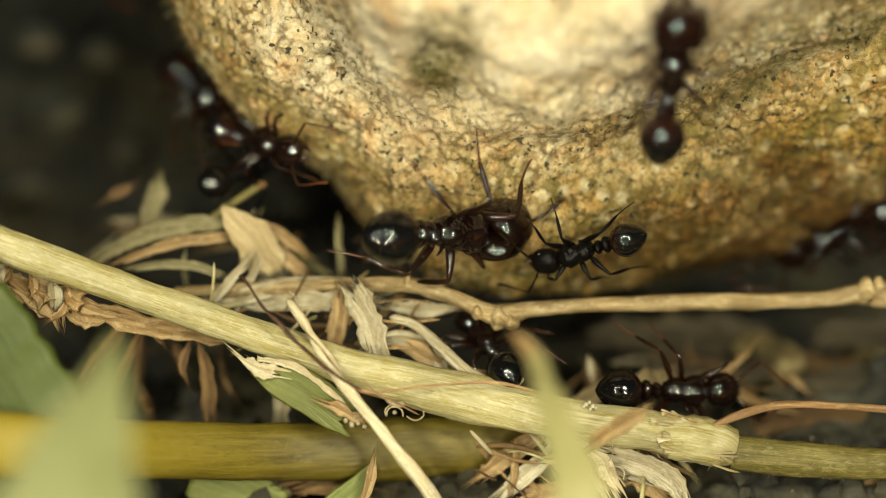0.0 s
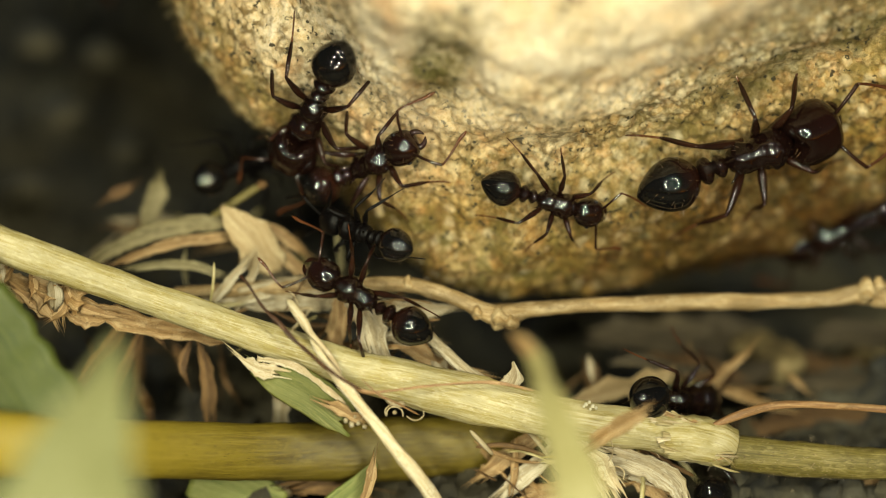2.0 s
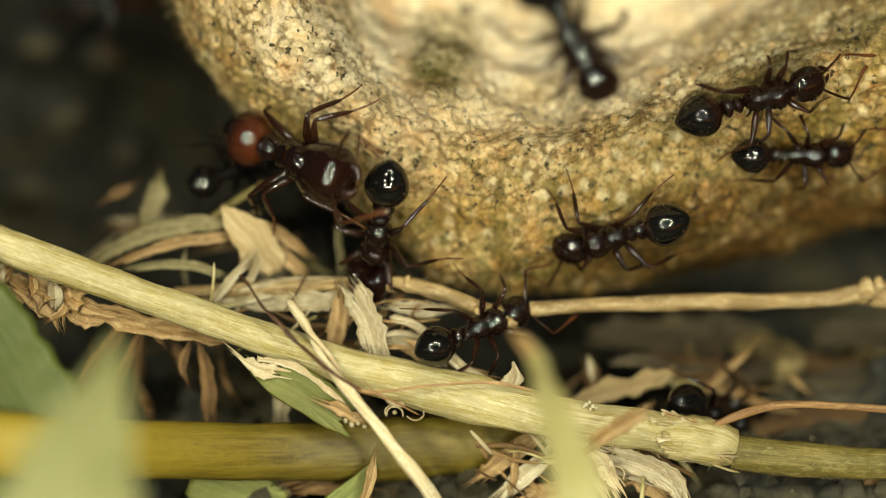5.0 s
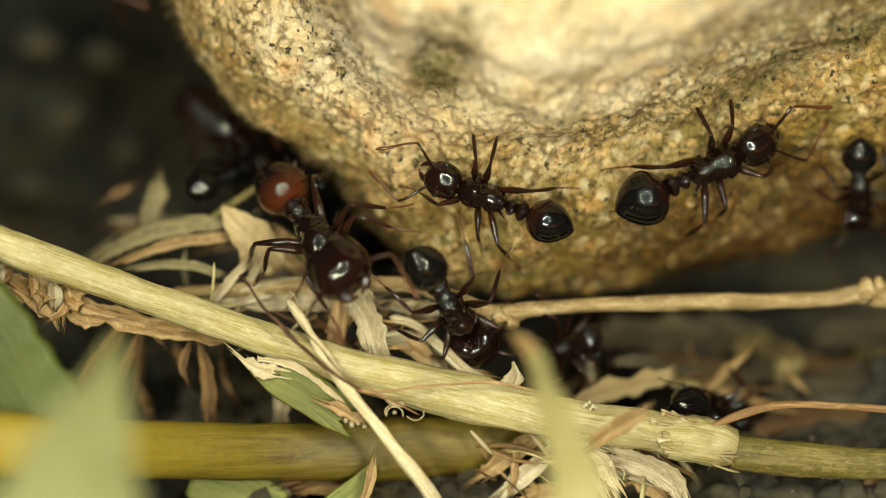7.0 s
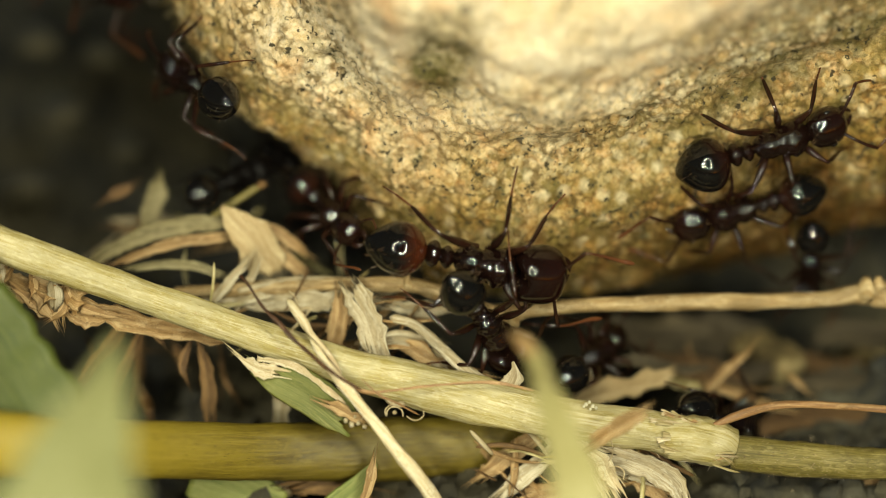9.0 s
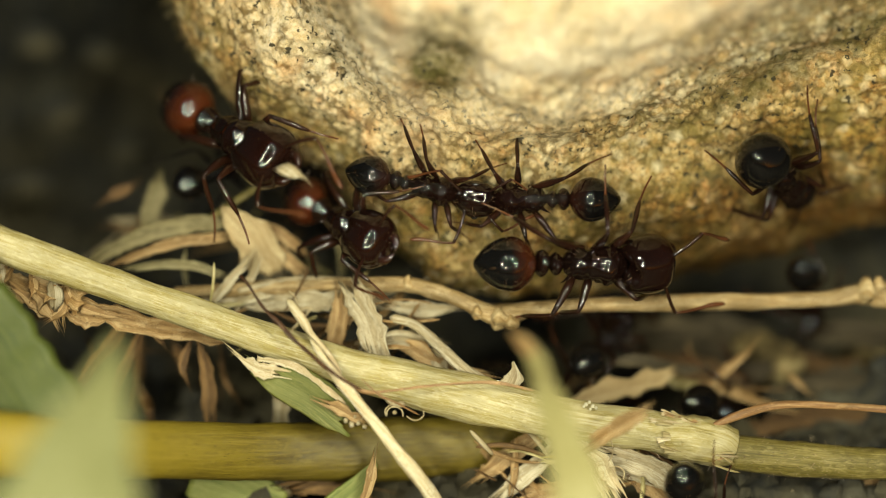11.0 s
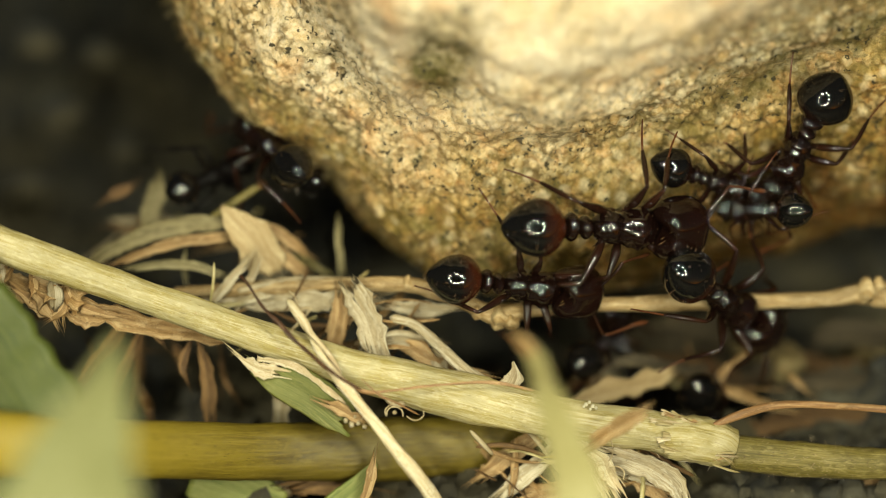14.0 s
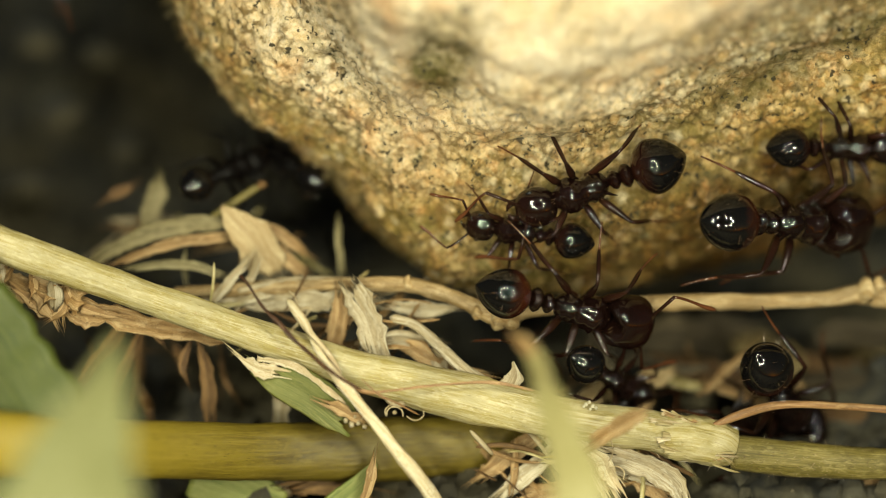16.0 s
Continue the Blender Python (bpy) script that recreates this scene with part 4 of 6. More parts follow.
for pts, mat in (([(8.24, -8.97, -4.00, 0.20), (10.55, -8.44, -4.20, 0.50), (13.51, -8.59, -4.50, 0.55), (17.08, -8.31, -4.60, 0.40)], DECAYED),
                 ([(10.79, -6.92, -4.50, 0.15), (12.92, -6.31, -4.80, 0.40), (15.04, -6.24, -5.00, 0.45), (17.56, -6.53, -5.00, 0.30)], BROWN),
                 ([(12.64, -5.28, -6.00, 0.15), (14.34, -4.90, -6.00, 0.42), (16.06, -5.16, -6.20, 0.40), (17.76, -4.99, -6.20, 0.30)], DECAYED),
                 ([(9.55, -4.26, -7.00, 0.20), (11.05, -4.69, -7.00, 0.45), (12.55, -4.47, -7.00, 0.30)], DECAYED),
                 ([(14.11, -3.42, -7.50, 0.20), (15.40, -3.16, -7.50, 0.50), (17.55, -3.42, -7.50, 0.50)], DECAYED)):
    litter("dead_leaf", "leaf", "dull brown rotten leaf strip in the shaded litter", blade, pts, mat, group="rotten leaf strips", ragged=0.25, fold=0.25, torn=0.2)
rng = random.Random(37)
for lo, hi, count in (((-2.1, -5.9, 1.2), (-0.9, -5.0, 1.5), 5), ((4.6, -8.6, 0.7), (6.2, -7.4, 1.1), 14), ((-5.2, -2.6, 1.3), (-3.6, -1.9, 1.6), 3)):
    for i in range(count):
        p = [rng.uniform(a, b) for a, b in zip(lo, hi)]
        turn, bend, step = rng.uniform(0, math.tau), rng.gauss(0, 0.9), rng.uniform(0.10, 0.22)
        pts = []
        for j in range(6):
            pts.append((*p, 0.013 if j < 5 else 0.006))
            turn += bend + rng.gauss(0, 0.25)
            p = [p[0] + step * math.cos(turn), p[1] + step * math.sin(turn), p[2] + rng.uniform(-0.04, 0.05)]
        litter("plant_hair", "plant fibre", "fine pale curly plant hair on the stem", tube, pts, CREAM_STRAW, group="curly plant hairs", sides=6, wobble=0.05, per_mm=8)
litter("leaf_tuft", "leaf", "small frayed cream husk beside the stem", blade, [(2.42, -4.97, 0.20, 0.30), (2.61, -4.47, 0.20, 0.28), (2.48, -3.97, 0.20, 0.05)], PALE_DRY, ragged=0.5)


def loose_fibres():
    """Thin dead fibres tangled under and beside the thick stem."""
    rng = random.Random(11)
    beds = (((-9.04, -1.30, -1.80)[:3], (-0.90, -4.05, -1.80)[:3], 36, -12, 30, (-2.6, -0.7)), ((1.33, -6.65, -1.00)[:3], (8.61, -8.87, -1.00)[:3], 30, 28, 30, (-1.6, 0.1)),
            ((-15.18, -2.43, -2.00)[:3], (-7.43, -5.69, -2.00)[:3], 8, 60, 40, (-4.5, -3)), ((4.54, -4.18, -5.00)[:3], (16.46, -9.22, -5.00)[:3], 26, 5, 35, (-6.5, -4)),
            ((-13.23, 1.29, -6.00)[:3], (-4.75, -1.04, -6.00)[:3], 14, 12, 30, (-7.5, -5)))
    for lo, hi, count, lean, spread, depth in beds:
        for i in range(count):
            u, v, w = rng.uniform(lo[0], hi[0]), rng.uniform(lo[1], hi[1]), rng.uniform(*depth)
            a, ln, r = radians(rng.gauss(lean, spread)), rng.uniform(0.8, 3.2), rng.uniform(0.025, 0.10)
            k = rng.uniform(-0.5, 0.5)
            pts = []
            for j in range(4):
                q = (j / 3 - 0.5) * ln
                pts.append((u + q * math.cos(a) - k * (q / ln) ** 2 * ln * math.sin(a), v - q * math.sin(a) + k * (q / ln) ** 2 * ln * math.cos(a), w + rng.uniform(-0.2, 0.2), r * (0.75 if j in (0, 3) else 1)))
            mat = rng.choice((PALE_DRY, DRY, DRY, STRAW, BROWN)) if lo[0] > -14 else BROWN
            if rng.random() < 0.6:
                tagged(tube("plant_fibre", pts, mat, sides=8, wobble=0.2, flat=0.6), "thin dead plant fibre in the litter", "plant fibre", "loose plant fibres")
            else:
                tagged(blade("plant_fibre", [(*p[:3], p[3] * 2.2) for p in pts], mat, ragged=0.3, cols=9, torn=0.7, fold=0.5), "thin dead plant shred in the litter", "plant fibre", "loose plant fibres")


loose_fibres()


def fuzz(points, count, seed, label):
    """Fine pale hairs standing off a stalk along (u, v, w, radius) points."""
    rng = random.Random(seed)
    rows = spline(points, 60)
    verts, faces = [], []
    base = bank(*rows[0][:3])
    for i in range(count):
        r = rows[rng.randrange(60)]
        a = rng.uniform(0, math.tau)
        n = np.array((0.1 * rng.uniform(-1, 1), math.cos(a), math.sin(a) * 0.8))
        p = r[:3] + n * r[3] * 0.97
        q = p + (n + np.array((rng.uniform(-1, 1), rng.uniform(-0.6, 0.6), 0.2))) * rng.uniform(0.05, 0.16)
        k = len(verts)
        for o in ((0.009, 0, 0), (-0.004, 0.008, 0), (-0.004, -0.008, 0.004)):
            verts.append(bank(*(p + np.array(o))) - base)
        verts.append(bank(*q) - base)
        faces += [(k, k + 1, k + 3), (k + 1, k + 2, k + 3), (k + 2, k, k + 3)]
    ob = mesh_object("fuzz", verts, faces, HAIR, stem, label, smooth=False)
    ob.location = base - stem.location


fuzz([(10.11, -7.17, 0.10, 0.60), (12.32, -7.42, 0.00, 0.62), (14.35, -7.56, -0.20, 0.56), (18.83, -7.79, -0.60, 0.54)], 260, 3, "short pale fuzz on the green stem")
fuzz([(7.90, -6.53, 0.20, 0.74), (8.80, -6.70, 0.25, 0.84), (9.70, -6.90, 0.22, 0.82), (10.31, -7.05, 0.10, 0.64)], 150, 5, "woolly pale fibres on the stem joint")
fuzz([(-3.66, -4.06, 0.50, 0.70), (0.32, -5.11, 0.20, 0.88), (4.31, -6.01, 0.20, 0.76), (9.30, -6.77, 0.20, 0.84)], 70, 8, "loose pale fibres on the dry stem")


def crumbs():
    """Soil crumbs and pale grains scattered over the ground."""
    rng = np.random.default_rng(5)
    for name, mat, count, lo, hi, label in (("soil_crumbs", SOIL, 1900, 0.15, 0.95, "dark soil crumbs scattered on the ground"),
                                            ("sand_grains", PALE_DRY, 260, 0.05, 0.2, "pale sand grains and plant bits on soil")):
        x, y = rng.uniform(-22, 22, count) / 1000, rng.uniform(-12, 32, count) / 1000
        z = ground_z(x, y)
        verts, faces = [], []
        for i in range(count):
            r = rng.uniform(lo, hi) * rng.uniform(0.4, 1) / 1000
            k = len(verts)
            for j in range(12):
                zz = 1 - 2 * (j + 0.5) / 12
                a = j * 2.39996
                q = rng.uniform(0.7, 1.25) * r
                s = math.sqrt(1 - zz * zz)
                verts.append((x[i] + q * s * math.cos(a), y[i] + q * s * math.sin(a), z[i] + q * zz + r * 0.3))
            bm = bmesh.new()
            vs = [bm.verts.new(verts[k + j]) for j in range(12)]
            hull = bmesh.ops.convex_hull(bm, input=vs)
            bm.verts.index_update()
            faces += [tuple(k + v.index for v in f.verts) for f in bm.faces]
            bm.free()
        ob = mesh_object(name, verts, faces, mat, smooth=False, uv=[(p[0] * 1000, p[1] * 1000) for p in verts])
        tagged(ob, label, "soil", kind="stuff")


crumbs()


def clod(place, size, seed, mat):
    """A lumpy piece of dry earth, size in mm across, down and through."""
    n, k = 30, 20
    d = np.array([(math.sin(math.pi * (j + 0.5) / k) * math.cos(math.tau * i / n), math.sin(math.pi * (j + 0.5) / k) * math.sin(math.tau * i / n), math.cos(math.pi * (j + 0.5) / k)) for j in range(k) for i in range(n)])
    r = 1 + 0.45 * hash_noise(d / 0.8, seed) + 0.25 * hash_noise(d / 0.33, seed + 1)
    p = d * r[:, None] * np.array(size) / 2000
    verts = [tuple(BANK.to_3x3() @ Vector(q)) for q in p]
    faces = [(j * n + i, (j + 1) * n + i, (j + 1) * n + (i + 1) % n, j * n + (i + 1) % n) for j in range(k - 1) for i in range(n)]
    faces += [tuple(range(n)), tuple(reversed(range((k - 1) * n, k * n)))]
    ob = mesh_object("soil_clod", verts, faces, mat)
    ob.location = bank(*place)
    tagged(ob, "crumbly brown clod of dry earth in the shade", "soil clod", "clods of earth")


for i, (place, size) in enumerate((((12.6, -4.4, -8.50), (2.2, 1.7, 2.2)), ((15.25, -5.38, -8.60), (2.0, 1.1, 1.8)), ((11.90, -3.73, -9.00), (1.8, 1.2, 1.6)), ((16.56, -3.92, -9.50), (2.2, 1.6, 2)),
                                   ((14.04, -6.29, -7.00), (2.4, 1.0, 2)), ((-15.50, 5.54, -15.40), (1.7, 1.1, 1.4)), ((-12.86, 4.12, -15.20), (1.3, 0.9, 1.1)), ((-16.80, 8.61, -16.40), (1.8, 1.1, 1.4)), ((-14.01, 8.03, -16.00), (1.5, 1.1, 1.4)), ((-16.81, 2.51, -13.00), (2.0, 1.2, 2)))):
    clod(place, size, 40 + 2 * i, CLOD if place[0] > 0 else SOIL)


# ---- ants ----
def revolve(profile, rings=20, cols=20, squash=(1, 1), arch=0.0):
    """A body segment along x from (x, radius) stations; squash scales y and z, arch lifts its middle."""
    rows = spline(profile, rings)
    x0, x1 = profile[0][0], profile[-1][0]
    verts = []
    for x, r in rows:
        lift = arch * math.sin(math.pi * min(max((x - x0) / (x1 - x0), 0), 1))
        for k in range(cols):
            a = math.tau * k / cols
            verts.append((x, max(r, 0.0005) * math.cos(a) * squash[0], max(r, 0.0005) * math.sin(a) * squash[1] + lift))
    faces = [(i * cols + k, (i + 1) * cols + k, (i + 1) * cols + (k + 1) % cols, i * cols + (k + 1) % cols) for i in range(rings) for k in range(cols)]
    faces = [tuple(reversed(f)) for f in faces]
    faces += [tuple(reversed(range(cols))), tuple(range(rings * cols, (rings + 1) * cols))]
    return verts, faces


def limb(points, rings=14, cols=8):
    """A jointed limb piece through (x, y, z, radius)."""
    rows = spline(points, rings)
    verts = []
    for i, r in enumerate(rows):
        t = rows[min(i + 1, rings)][:3] - rows[max(i - 1, 0)][:3]
        t = t / (np.linalg.norm(t) + 1e-9)
        s = np.cross((0.12, 0.31, 0.94), t)
        s = s / (np.linalg.norm(s) + 1e-9)
        n = np.cross(t, s)
        for k in range(cols):
            a = math.tau * k / cols
            verts.append(tuple(r[:3] + (s * math.cos(a) + n * math.sin(a)) * max(r[3], 0.001)))
    faces = [(i * cols + k, i * cols + (k + 1) % cols, (i + 1) * cols + (k + 1) % cols, (i + 1) * cols + k) for i in range(rings) for k in range(cols)]
    faces += [tuple(reversed(range(cols))), tuple(range(rings * cols, (rings + 1) * cols))]
    return verts, faces


def bristles(count, seed, shape, length):
    """Fine hairs standing on an ellipsoid (centre x, half length, half width)."""
    rng = np.random.default_rng(seed)
    verts, faces = [], []
    cx, hl, hw = shape
    for i in range(count):
        d = rng.normal(size=3)
        d /= np.linalg.norm(d)
        p = np.array((cx + d[0] * hl, d[1] * hw, d[2] * hw))
        q = p + (d + rng.normal(size=3) * 0.25 + (-0.35, 0, 0)) * length * rng.uniform(0.5, 1.1)
        s = np.cross(d, (0.3, 0.5, 0.8))
        s = s / np.linalg.norm(s) * 0.0016
        n = np.cross(d, s / 0.0016) * 0.0016
        k = len(verts)
        verts += [tuple(p + s), tuple(p - s * 0.5 + n), tuple(p - s * 0.5 - n), tuple(q)]
        faces += [(k, k + 1, k + 3), (k + 1, k + 2, k + 3), (k + 2, k, k + 3)]
    return verts, faces


# leg directions: hip x, hip y, swing-free angle, reach
LEGS = (("front", 0.24, 50), ("middle", 0.14, 96), ("hind", 0.04, 138))


def build_ant(fat=1.0, dark=False, label="", black=False, major=False):
    # the black set puts shade into the colour of shell and limbs
    shell, rugged, limb_mat, tip_mat = (SHADED_SHELL,) * 4 if black else (SHELL, THORAX, LIMB, AMBER)
    ant = tagged(new("ant"), label, "ant", "ants on the stone and litter")
    v, f = revolve([(-0.272, 0.004), (-0.258, 0.034), (-0.215, 0.086), (-0.150, 0.138), (-0.07, 0.178), (0.01, 0.195), (0.08, 0.187), (0.14, 0.156), (0.185, 0.112), (0.213, 0.062), (0.226, 0.014)],
                   66, 30, (1.0, 0.97))
    v = [(x * 0.90 * (1 + 0.1 * (fat - 1)), y * fat, z * fat) for x, y, z in v]
    # overlapping plates
    swell = [1 + 0.012 * abs(math.sin(math.pi * (x * 7.4 + 0.15))) ** 0.7 for x, y, z in v]
    v = [(x, y * q, z * q) for (x, y, z), q in zip(v, swell)]
    gaster = mesh_object("gaster", v, f, GASTER_DARK if dark else GASTER, ant, "glossy teardrop abdomen, black at the tip")
    gaster.location = (-0.5, 0, 0.03)
    mesh_object("bristles", *bristles(60 if major else 40, 3, (-0.02, 0.212, 0.185), 0.058), AMBER_HAIR, gaster, smooth=False)
    mesh_object("petiole", *revolve([(-0.205, 0.018), (-0.19, 0.055), (-0.155, 0.088), (-0.12, 0.07), (-0.10, 0.04), (-0.08, 0.025)], 14, 14, (0.9, 1.1), 0.015), shell, ant)
    mesh_object("postpetiole", *revolve([(-0.305, 0.04), (-0.285, 0.075), (-0.25, 0.095), (-0.215, 0.078), (-0.19, 0.03)], 12, 14, (1.05, 1.0), 0.01), shell, ant)
    v, f = revolve([(-0.10, 0.018), (-0.085, 0.065), (-0.04, 0.105), (0.03, 0.118), (0.085, 0.102), (0.14, 0.122), (0.21, 0.146), (0.275, 0.132), (0.33, 0.085), (0.365, 0.045)], 56, 34, (0.95, 1.0), 0.02)
    p = np.array(v)
    p[:, 1:] *= (1 + 0.13 * hash_noise(p / 0.052, 31) + 0.05 * hash_noise(p / 0.022, 32))[:, None]
    thorax = mesh_object("thorax", [tuple(q) for q in p], f, rugged, ant, "coarsely pitted thorax")
    mesh_object("bristles", *bristles(44, 5, (0.13, 0.23, 0.115), 0.05), AMBER_HAIR, thorax, smooth=False)
    for s in (1, -1):
        mesh_object("spine", *limb([(-0.05, s * 0.05, 0.08, 0.018), (-0.09, s * 0.07, 0.12, 0.010), (-0.13, s * 0.085, 0.14, 0.002)], 6, 6), rugged, thorax)
    # soldiers carry a broad box-shaped head with a notched hind margin
    wide = 1.22 if major else 1.0
    if major:
        v, f = revolve([(-0.205, 0.02), (-0.195, 0.115), (-0.155, 0.182), (-0.05, 0.206), (0.06, 0.205), (0.125, 0.176), (0.165, 0.118), (0.182, 0.03)], 36, 28, (1.06, 0.90))
        v = [(x + 0.075 * max(0, -x / 0.2) ** 3 * math.exp(-(y / 0.055) ** 2), y, z * (1 + 0.10 * math.exp(-((abs(y) - 0.10) / 0.07) ** 2))) for x, y, z in v]
    else:
        v, f = revolve([(-0.165, 0.02), (-0.15, 0.085), (-0.10, 0.142), (0.0, 0.165), (0.08, 0.152), (0.135, 0.115), (0.16, 0.07), (0.17, 0.02)], 28, 22, (1.0, 0.8))
    head = mesh_object("head", v, f, MAJOR_HEAD if major else shell, ant, "broad red-brown soldier head" if major else "")
    head.location = (0.52 if major else 0.5, 0, 0.0)
    head.rotation_euler = (0, radians(16), 0)
    mesh_object("bristles", *bristles(44, 9, (0.0, 0.165 * wide, 0.14 * wide), 0.05), AMBER_HAIR, head, smooth=False)
    for s in (1, -1):
        eye = mesh_object("eye", *revolve([(-0.03, 0.004), (-0.02, 0.02), (0, 0.027), (0.02, 0.02), (0.03, 0.004)], 8, 10, (0.6, 1)), EYE_BLACK, head)
        eye.location = (0.015, s * 0.152 * wide * (1.05 if major else 1), 0.04)
        k = 1.35 if major else 1.0
        jaw = mesh_object("mandible", *limb([(0.12, s * 0.07 * k, -0.02, 0.026 * k), (0.17, s * 0.075 * k, -0.03, 0.028 * k), (0.215, s * 0.052 * k, -0.035, 0.021 * k), (0.245, s * 0.012, -0.035, 0.006)], 10, 9), limb_mat, head)
        ant_n = mesh_object("antenna", *limb([(0, 0, 0, 0.014), (0.05, s * 0.08, 0.03, 0.013), (0.13, s * 0.19, 0.05, 0.014), (0.19, s * 0.265, 0.04, 0.015)], 10, 7), limb_mat, ant, "elbowed amber feeler")
        ant_n.location = (0.63 if major else 0.60, s * 0.05, 0.04)
        mesh_object("flagellum", *limb([(0.19, s * 0.265, 0.04, 0.010), (0.27, s * 0.245, 0.01, 0.011), (0.36, s * 0.21, -0.03, 0.012), (0.43, s * 0.18, -0.06, 0.016), (0.49, s * 0.165, -0.08, 0.018), (0.53, s * 0.155, -0.09, 0.006)], 14, 7), tip_mat, ant_n)
    for name, hx, ang in LEGS:
        for s in (1, -1):
            a = radians(ang) * s
            c, d = math.cos(a), math.sin(a)
            k = {"front": 0.90, "middle": 0.94, "hind": 1.20}[name]
            b = a + s * radians({"front": -16, "middle": 6, "hind": 20}[name])
            e, g = math.cos(b), math.sin(b)
            knee = (0.29 * k * c, 0.29 * k * d, 0.155)
            ankle = (knee[0] + 0.17 * k * e, knee[1] + 0.17 * k * g, -0.07)
            toe = (ankle[0] + 0.18 * k * e, ankle[1] + 0.18 * k * g, -0.205)
            leg = mesh_object("leg", *limb([(0, 0, 0, 0.042), (0.05 * c, 0.05 * d, 0.01, 0.025), (0.12 * k * c, 0.12 * k * d, 0.065, 0.034), (0.21 * k * c, 0.21 * k * d, 0.12, 0.025), (*knee, 0.014)], 16, 9), limb_mat, ant)
            leg.location = (hx, s * 0.075, -0.05)
            mesh_object("shin", *limb([(*knee, 0.014), (knee[0] * 0.6 + ankle[0] * 0.4, knee[1] * 0.6 + ankle[1] * 0.4, 0.075, 0.019), (knee[0] * 0.25 + ankle[0] * 0.75, knee[1] * 0.25 + ankle[1] * 0.75, -0.012, 0.018), (*ankle, 0.011)], 11, 8), limb_mat, leg)
            mesh_object("foot", *limb([(*ankle, 0.0085), (ankle[0] * 0.5 + toe[0] * 0.5, ankle[1] * 0.5 + toe[1] * 0.5, -0.150, 0.0075), (*toe, 0.006)], 8, 6), tip_mat, leg)
    return ant


red_ant = build_ant(1.0, False, "big-headed dark brown soldier ant with a red-and-black abdomen", major=True)
soldier_ant = build_ant(0.95, True, "big-headed dark brown soldier ant with a black abdomen", major=True)
dark_ant = build_ant(1.0, True, "small glossy blackish-brown ant with a black abdomen")
shaded_ant = build_ant(1.0, True, "ant waiting beside the stone, its shell painted near-black as shade", True)
fat_ant = build_ant(1.15, True, "glossy dark ant with a swollen banded abdomen")

ant_a = soldier_ant
ant_b = dark_ant
ant_c = copy_thing(dark_ant, pose(0, 0, 0))
ant_d = fat_ant
ant_e = copy_thing(soldier_ant, pose(0, 0, 0))
ant_f = red_ant
ant_g = copy_thing(dark_ant, pose(0, 0, 0))
ant_h = copy_thing(shaded_ant, pose(0, 0, 0))
ant_i = copy_thing(dark_ant, pose(0, 0, 0))
ant_j = shaded_ant
ant_k = copy_thing(dark_ant, pose(0, 0, 0))
ant_l = copy_thing(dark_ant, pose(0, 0, 0))
ant_m = copy_thing(red_ant, pose(0, 0, 0))
ant_n = copy_thing(red_ant, pose(0, 0, 0))
ant_o = copy_thing(dark_ant, pose(0, 0, 0))
ant_p = copy_thing(dark_ant, pose(0, 0, 0))
ant_a.scale = (0.00530,) * 3
ant_b.scale = (0.00330,) * 3
ant_c.scale = (0.00390,) * 3
ant_d.scale = (0.00450,) * 3
ant_e.scale = (0.00430,) * 3
ant_f.scale = (0.00500,) * 3
ant_g.scale = (0.00400,) * 3
ant_h.scale = (0.00310,) * 3
ant_i.scale = (0.00356,) * 3
ant_j.scale = (0.00320,) * 3
ant_k.scale = (0.00390,) * 3
ant_l.scale = (0.00360,) * 3
ant_m.scale = (0.00530,) * 3
ant_n.scale = (0.00460,) * 3
ant_o.scale = (0.00410,) * 3
ant_p.scale = (0.00370,) * 3


husk = blade("husk_scrap", [(0, 0, 0, 0.20), (0.22, 0.10, 0.10, 0.42), (0.50, 0.06, 0.05, 0.46), (0.80, -0.12, 0.0, 0.30), (1.0, -0.2, 0.0, 0.06)], PALE_DRY, fold=0.6, ragged=0.35, torn=0.6, per_mm=16, roll=60)
tagged(husk, "crumpled cream husk scrap in a soldier ant's jaws", "husk")


def at(u, v, w, head, pitch, roll):
    """Pose of an ant: place in the bank frame in mm, heading across the bank, nose up, lean."""
    q = Euler((0, 0, radians(head))).to_matrix() @ Euler((0, -radians(pitch), 0)).to_matrix() @ Euler((radians(roll), 0, 0)).to_matrix()
    return BANK @ Matrix.LocRotScale((u / 1000, v / 1000, w / 1000), q, None)


